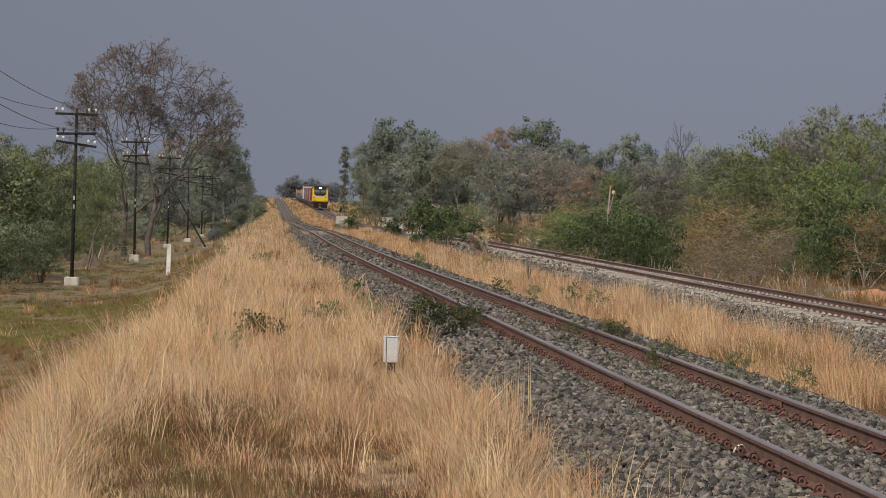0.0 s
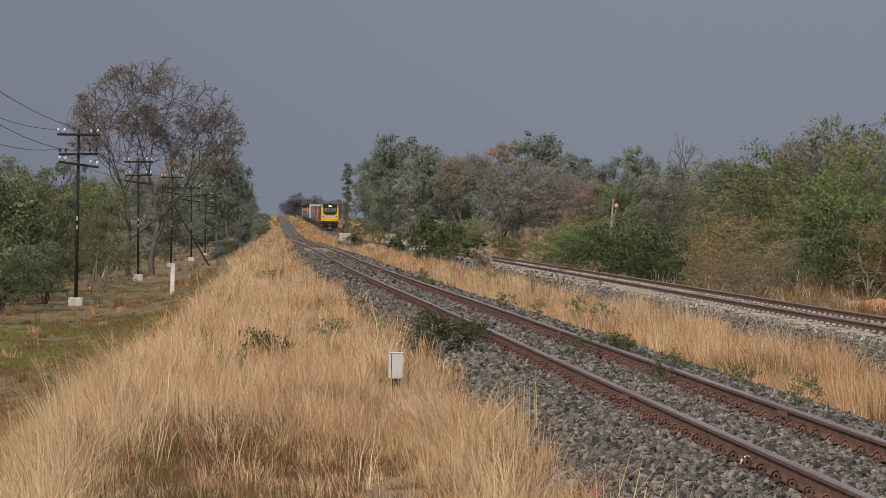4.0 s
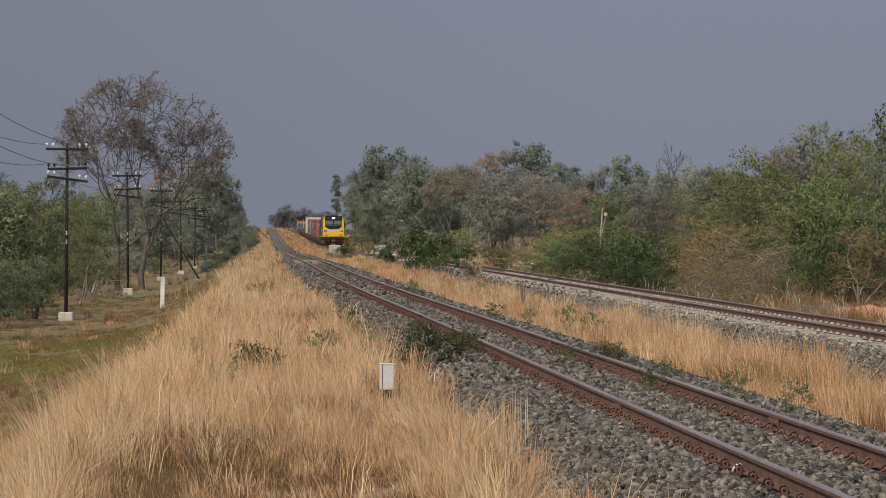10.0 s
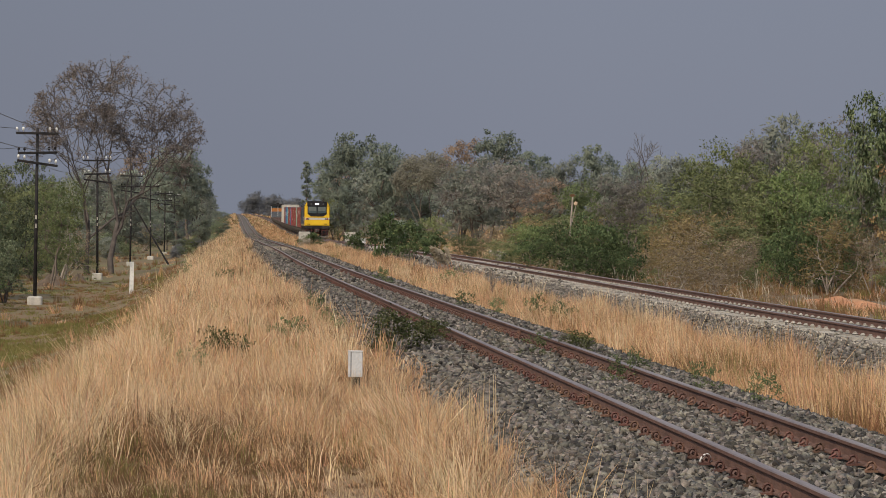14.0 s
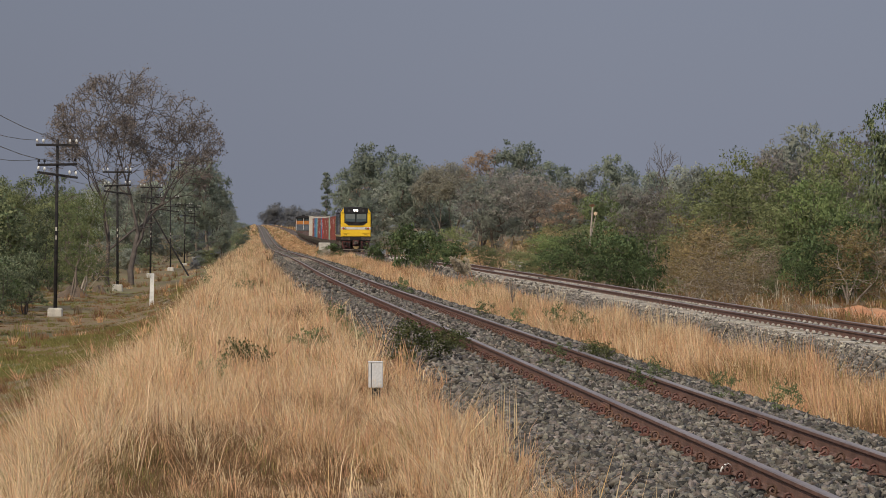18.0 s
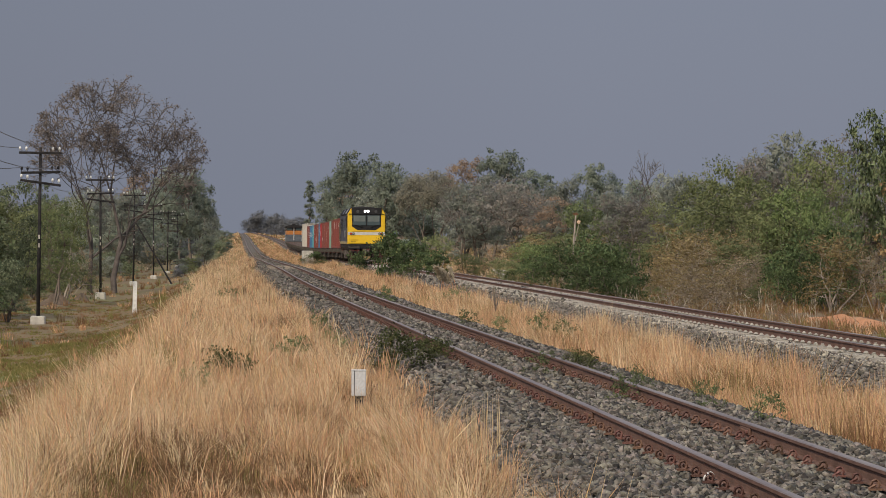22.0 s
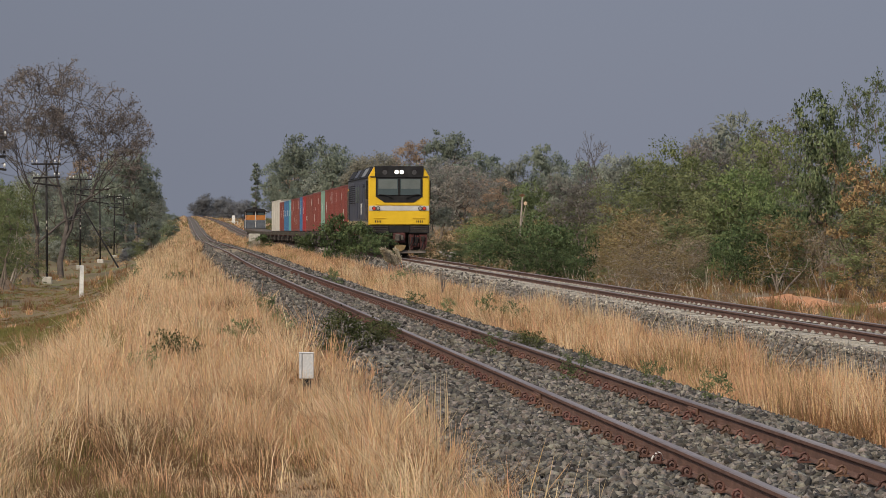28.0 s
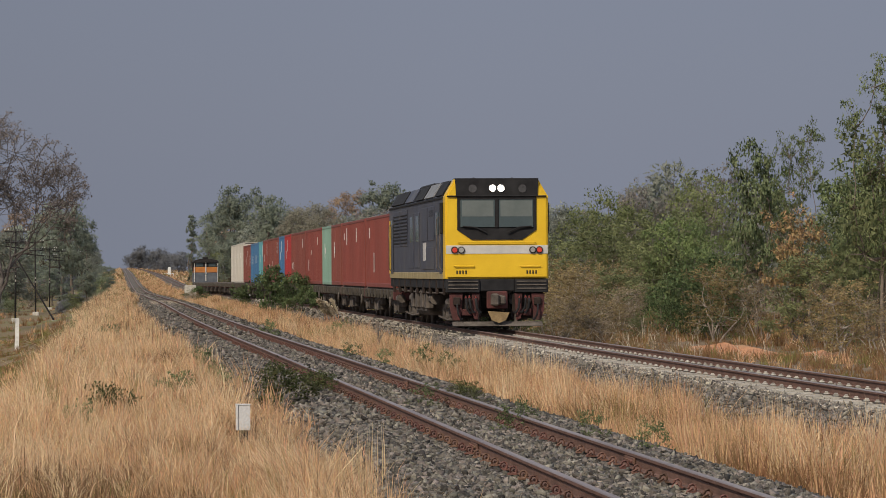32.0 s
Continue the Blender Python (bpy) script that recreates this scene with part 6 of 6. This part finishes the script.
grass("bank_grass", "tall dry golden grass on the bank", 150000, left_edge, bank_edge, 15, 36, 0.22, 0.52, 0.0042, BANK_MIX, (0.60, 0.20, 0.15, 0.05), 1, 22, 0.5, ragged, tufted, 3)
grass("bank_grass", "tall dry golden grass on the bank", 100000, left_edge, bank_edge, 36, 75, 0.24, 0.52, 0.0068, BANK_MIX, (0.62, 0.24, 0.10, 0.04), 2, 20, 0.45, ragged, tufted, 3)
grass("bank_grass", "tall dry golden grass on the bank", 90000, left_edge, bank_edge, 75, 190, 0.28, 0.62, 0.022, BANK_MIX, (0.44, 0.44, 0.08, 0.04), 3, 14, 0.5, ragged, tufted)
grass("bank_grass", "tall dry golden grass on the bank", 50000, left_edge, bank_edge, 190, 620, 0.35, 0.7, 0.045, BANK_MIX, (0.44, 0.38, 0.10, 0.08), 4, 10, 0.5, ragged)
grass("bank_grass", "dry grass and low weeds far along the line", 16000, lambda y: near_x(y) - 9, bank_edge, 600, 1300, 0.3, 0.8, 0.10, BANK_MIX, (0.38, 0.24, 0.20, 0.18), 44, 8, 0.5)
TUFT_MIX = (M_STRAW, M_DRY)
grass("grass_tufts", "leaning straw-coloured grass tufts on the bank", 44000, left_edge, bank_edge, 15, 40, 0.44, 0.74, 0.0045, TUFT_MIX, (0.65, 0.35), 41, 44, 0.62, tuft_keep, tufted, 3)
grass("grass_tufts", "leaning straw-coloured grass tufts on the bank", 26000, left_edge, bank_edge, 40, 95, 0.44, 0.72, 0.0085, TUFT_MIX, (0.65, 0.35), 42, 30, 0.55, tuft_keep, tufted, 3)
def outer_brow(y):
    return left_edge(y) + 1.25


grass("grass_tufts", "tall fanned straw tufts on the outer brow of the bank", 13000, left_edge, outer_brow, 31.5, 50, 0.55, 0.95, 0.0055, (M_STRAW, M_DRY, M_TURF), (0.62, 0.26, 0.12), 47, 75, 0.6, lambda x, y, r: np.sin(y * 1.3 + x * 2.0) + r.normal(0, 0.5, len(x)) > -0.1, None, 3)
grass("seed_heads", "feathery straw seed heads above the dry grass", 26000, left_edge, bank_edge, 15, 42, 0.36, 0.66, 0.0045, (M_STRAW, M_DRY), (0.35, 0.65), 61, 9, 0.4, tuft_keep, tufted, 5)
grass("seed_heads", "feathery straw seed heads above the dry grass", 20000, left_edge, bank_edge, 42, 100, 0.36, 0.66, 0.008, (M_STRAW, M_DRY), (0.4, 0.6), 62, 9, 0.4, tuft_keep, tufted, 5)
grass("bank_grass", "pale straw stalks above the dry grass", 5000, left_edge, bank_edge, 15, 60, 0.50, 0.92, 0.0065, (M_STRAW, M_DRY), (0.7, 0.3), 5, 5, 0.7, tuft_keep, sight, 3)


def strip0(y):
    return near_x(y) + 1.2


def strip1(y):
    return loop_x(y) - 1.4


def strip_keep(x, y, rng):
    thin = np.sin(x * 1.7 + y * 0.21) * np.sin(y * 0.33 - x * 0.9) + rng.normal(0, 0.45, len(x)) > -0.55
    return thin & (x > near_x(y) + np.interp(y, [180, 300], [2.0, 1.35]) + 0.3 * np.sin(y * 0.7) * np.sin(y * 0.23)) & (x < loop_x(y) - np.interp(y, [180, 300], [2.65, 1.7]) + 0.35 * np.sin(y * 0.5 + 1))


STRIP_MIX = (M_DRY, M_STRAW, M_BROWNGRASS, M_TURF)
grass("strip_grass", "dry orange grass between the two tracks", 90000, strip0, strip1, 30, 90, 0.28, 0.52, 0.010, STRIP_MIX, (0.66, 0.18, 0.12, 0.04), 6, 15, 0.4, strip_keep)
grass("strip_grass", "dry orange grass between the two tracks", 60000, strip0, strip1, 90, 240, 0.28, 0.52, 0.02, STRIP_MIX, (0.66, 0.16, 0.13, 0.05), 7, 14, 0.4, strip_keep)
grass("strip_grass", "dry orange grass between the two tracks", 30000, strip0, strip1, 240, 640, 0.28, 0.55, 0.045, STRIP_MIX, (0.62, 0.14, 0.14, 0.10), 8, 10, 0.4, strip_keep)

grass("strip_grass", "dry grass and low weeds far along the line", 14000, strip0, strip1, 620, 1300, 0.25, 0.6, 0.10, STRIP_MIX, (0.40, 0.20, 0.22, 0.18), 45, 8, 0.4)
grass("verge_grass", "dry grass and low weeds beside the far loop track", 12000, lambda y: loop_x(y) + 1.4, lambda y: loop_x(y) + 14, 600, 1300, 0.3, 0.8, 0.10, STRIP_MIX, (0.40, 0.20, 0.22, 0.18), 46, 8, 0.4)
grass("grass_tufts", "tall straw tufts in the grass strip", 14000, strip0, strip1, 32, 120, 0.5, 0.78, 0.012, (M_STRAW, M_DRY), (0.6, 0.4), 43, 30, 0.7, strip_keep)


def meadow0(y):
    return np.maximum(-26.0, -2.5 - 0.095 * y)


def meadow1(y):
    return np.full_like(y, -1.9)


grass("meadow_turf", "short brown trodden turf on the meadow", 70000, meadow0, meadow1, 40, 79, 0.05, 0.16, 0.022, (M_TURF, M_BROWNGRASS), (0.28, 0.72), 9, 18, 0.7)
grass("meadow_turf", "short green turf on the meadow", 110000, meadow0, meadow1, 79, 112, 0.05, 0.16, 0.03, (M_TURF, M_BROWNGRASS), (0.9, 0.1), 51, 18, 0.7)
grass("meadow_turf", "short green and brown turf on the meadow", 50000, meadow0, meadow1, 112, 190, 0.05, 0.16, 0.035, (M_TURF, M_BROWNGRASS), (0.5, 0.5), 52, 18, 0.7)
grass("meadow_tufts", "brown dry grass tufts on the meadow", 45000, meadow0, meadow1, 60, 420, 0.2, 0.6, 0.028, (M_BROWNGRASS, M_DRY, M_TURF), (0.62, 0.14, 0.24), 10, 22, 0.4, lambda x, y, r: np.sin(x * 0.9 + y * 0.07) * np.sin(y * 0.11 - x * 0.3) + r.normal(0, 0.4, len(x)) > 0.25)


def wood0(y):
    return loop_x(y) + 2.2


def wood1(y):
    return loop_x(y) + 16 + y * 0.05


def off_clay(x, y, rng):
    return (((x - 19.4) / 1.6) ** 2 + ((y - 107) / 9) ** 2 > 1) & (((x - 21.2) / 1.1) ** 2 + ((y - 101) / 3.8) ** 2 > 1) | (rng.random(len(x)) < 0.04)


def verge(y):
    return loop_x(y) + 10.5


grass("undergrowth", "brown dry undergrowth beside the loop track", 90000, wood0, wood1, 60, 200, 0.15, 0.5, 0.022, (M_BROWNGRASS, M_DRY, M_TURF), (0.70, 0.10, 0.20), 11, 18, 0.5, off_clay)
grass("pale_weeds", "dry weeds with pale fluffy heads beside the loop track", 2600, wood0, verge, 88, 185, 0.4, 0.9, 0.013, (M_PLUME, M_BROWNGRASS), (0.35, 0.65), 63, 5, 0.35, off_clay, None, 5)
grass("undergrowth", "brown dry undergrowth beside the loop track", 50000, wood0, wood1, 200, 620, 0.35, 0.9, 0.045, (M_BROWNGRASS, M_DRY, M_TURF, M_STRAW), (0.30, 0.28, 0.17, 0.25), 12, 14, 0.5)


# ---- ballast stones ----
M_LOOPSTONE = material("pale grey ballast stone", (0.11, 0.098, 0.084), (0.205, 0.183, 0.158), 9, 0.9, 0, 0.4, 60, island=0.6)

CUBE = np.array([(x, y, z) for z in (-1, 1) for y in (-1, 1) for x in (-1, 1)], float) * 0.8
CUBE_F = np.array([(0, 2, 3), (0, 3, 1), (4, 5, 7), (4, 7, 6), (0, 1, 5), (0, 5, 4), (1, 3, 7), (1, 7, 5), (3, 2, 6), (3, 6, 7), (2, 0, 4), (2, 4, 6)])
OCTA = np.array([(1, 0, 0), (-1, 0, 0), (0, 1, 0), (0, -1, 0), (0, 0, 1), (0, 0, -1)], float)
OCTA_F = np.array([(0, 2, 4), (2, 1, 4), (1, 3, 4), (3, 0, 4), (2, 0, 5), (1, 2, 5), (3, 1, 5), (0, 3, 5)])


def stones(label, n, line, s0, s1, y0, y1, r0, r1, seed, mat=M_STONE, chunky=False):
    base, faces = (CUBE, CUBE_F) if chunky else (OCTA, OCTA_F)
    rng = np.random.default_rng(seed)
    y = y0 + (y1 - y0) * rng.random(n)
    s = s0 + (s1 - s0) * rng.random(n)
    ok = np.abs(np.abs(s) - 0.545) > 0.09
    y, s = y[ok], s[ok]
    n = len(y)
    x = line(y) + s
    r = rng.uniform(r0, r1, n)
    v = (base[None] * rng.uniform(0.75, 1.3, (n, len(base), 1)) + rng.normal(0, 0.2, (n, len(base), 3))) * (r[:, None, None] * np.array([1.35, 0.95, 0.46]))
    q = rng.normal(0, 1, (n, 4)) * (1, 0.32, 0.32, 1)
    q /= np.linalg.norm(q, axis=1)[:, None]
    w, a, b, c = q.T
    R = np.stack([1 - 2 * (b * b + c * c), 2 * (a * b - c * w), 2 * (a * c + b * w), 2 * (a * b + c * w), 1 - 2 * (a * a + c * c), 2 * (b * c - a * w), 2 * (a * c - b * w), 2 * (b * c + a * w), 1 - 2 * (a * a + b * b)], -1).reshape(n, 3, 3)
    v = np.einsum("nij,nkj->nki", R, v)
    z = bank(x, y) + rng.uniform(-0.3, 0.8, n) * r
    v += np.stack([x, y, z], -1)[:, None, :]
    f = (np.arange(n)[:, None, None] * len(base) + faces[None]).reshape(-1, 3)
    return tagged(new("ballast_stones", raw("ballast_stones", v.reshape(-1, 3), f, mat)), label, "ballast", kind="stuff")


stones("loose grey broken stone round the rusty track", 52000, near_x, -2.3, 1.95, 18, 40, 0.014, 0.036, 21, chunky=True)
stones("loose grey broken stone round the rusty track", 24000, near_x, -2.2, 1.95, 40, 95, 0.022, 0.043, 22, chunky=True)
stones("loose grey broken stone round the rusty track", 9000, near_x, -2.1, 1.9, 95, 230, 0.05, 0.09, 23)
stones("loose brown-grey broken stone round the rusty track", 6000, near_x, -1.5, 1.4, 225, 480, 0.06, 0.11, 28)
stones("grey broken stone shoulder of the loop track", 5000, loop_x, -1.6, 1.4, 255, 520, 0.06, 0.11, 29, M_LOOPSTONE)
stones("grey broken stone shoulder of the loop track", 14500, loop_x, -3.1, -1.05, 38, 100, 0.03, 0.055, 24, M_LOOPSTONE)
stones("grey broken stone shoulder of the loop track", 6500, loop_x, -1.0, 1.5, 38, 100, 0.03, 0.05, 25, M_LOOPSTONE)
stones("grey broken stone shoulder of the loop track", 7000, loop_x, -3.0, 1.4, 100, 260, 0.05, 0.09, 26, M_LOOPSTONE)


M_SANDSTONE = material("pale crushed stone", (0.33, 0.29, 0.235), (0.46, 0.42, 0.35), 9, 0.9, 0, 0.4, 60, island=0.3)
stones("pale crushed stone along the sleeper ends", 6500, loop_x, -1.42, -0.98, 38, 150, 0.022, 0.045, 27, M_SANDSTONE)


# ---- sleepers and rail clips, piece by piece ----
def sleepers(parent, line, z0, count, y0, gap, mat, half, proud, jitter, name="sleeper"):
    rng = np.random.default_rng(5)
    me = Shape().prism([(-0.12, -0.14), (0.12, -0.14), (0.105, 0.0), (-0.105, 0.0)], -half, half, "x").mesh(name, mat)
    for i in range(count):
        y = y0 + i * gap
        s = new(name, me)
        s.parent = parent
        turn = math.degrees(math.atan2(float(line(y - 1) - line(y + 1)), 2))
        s.matrix_basis = pose(float(line(y)) + rng.normal(0, 0.01), y + rng.normal(0, jitter), z0 - 0.142 + proud + rng.normal(0, 0.006), 0, rng.normal(0, 0.3), turn + rng.normal(0, jitter * 30))


def clip_mesh():
    s = Shape()
    s.tube([(0.031 * math.cos(a), 0.01 * math.sin(2 * a), 0.03 + 0.033 * math.sin(a)) for a in np.linspace(0, 2 * math.pi, 9)], 0.0105, 4, caps=False)
    s.tube([(0, 0.03, 0.03), (0.05, 0.02, 0.0)], 0.011, 4).box(-0.05, -0.035, -0.012, 0.05, 0.035, 0.004)
    return s


def pad_mesh():
    return Shape().box(-0.045, -0.035, -0.005, 0.045, 0.035, 0.018, 0.01).box(-0.025, -0.016, 0.012, 0.03, 0.016, 0.042, 0.008)


def clips(parent, line, z0, shape, mat, name, y0, gap, total, single, offs):
    me = shape.mesh(name, mat)
    rest, n = Shape(), 0
    for i in range(total):
        y = y0 + i * gap
        for o in offs:
            m = pose(float(line(y)) + o, y, z0 - 0.133 + float(rise(y)), 0, 0, 0 if o < 0 else 180)
            if n < single:
                c = new(name, me)
                c.parent = parent
                c.matrix_basis = m
            else:
                rest.add(shape.v, shape.f, 0, m)
            n += 1
    if rest.v:
        tagged(part(name + "s", rest, mat, parent), kind="stuff")


M_LOOPSLEEPER = material("concrete sleeper", (0.30, 0.28, 0.245), (0.44, 0.41, 0.365), 4, 0.9, 0, 0.4, 50, piece=0.2)
M_PALECLIP = material("pale clip", (0.30, 0.285, 0.25), (0.44, 0.42, 0.38), 20, 0.7, 0.1, 0.1, 90, piece=0.2)
sleepers(near_track, near_x, 0.0, 300, 14.0, 0.68, M_OLDSLEEPER, 0.92, -0.022, 0.03)
sleepers(loop_track, loop_x, LOOP_Z, 300, 36.0, 0.65, M_LOOPSLEEPER, 0.96, -0.004, 0.006)
clips(near_track, near_x, 0.0, clip_mesh(), M_CLIP, "rail_clip", 14.0, 0.68, 150, 300, (-0.645, 0.455, -0.465, 0.645))
clips(loop_track, loop_x, LOOP_Z, pad_mesh(), M_PALECLIP, "rail_clip", 36.0, 0.65, 180, 300, (-0.64, 0.43))
for y, side in ((33.2, -0.555), (30.5, 0.555), (52.0, 0.555), (56.5, -0.555)):
    x = float(near_x(y)) + side
    for o in (-1, 1):
        part("fishplate", Shape().box(min(x + o * 0.012, x + o * 0.034), y - 0.28, -0.105, max(x + o * 0.012, x + o * 0.034), y + 0.28, -0.04, 0.006), M_RUST, near_track)
        for k in (-0.2, -0.07, 0.07, 0.2):
            part("bolt", Shape().tube([(x + o * 0.03, y + k, -0.075), (x + o * 0.055, y + k, -0.075)], 0.017, 6), M_CLIP, near_track)

motions()
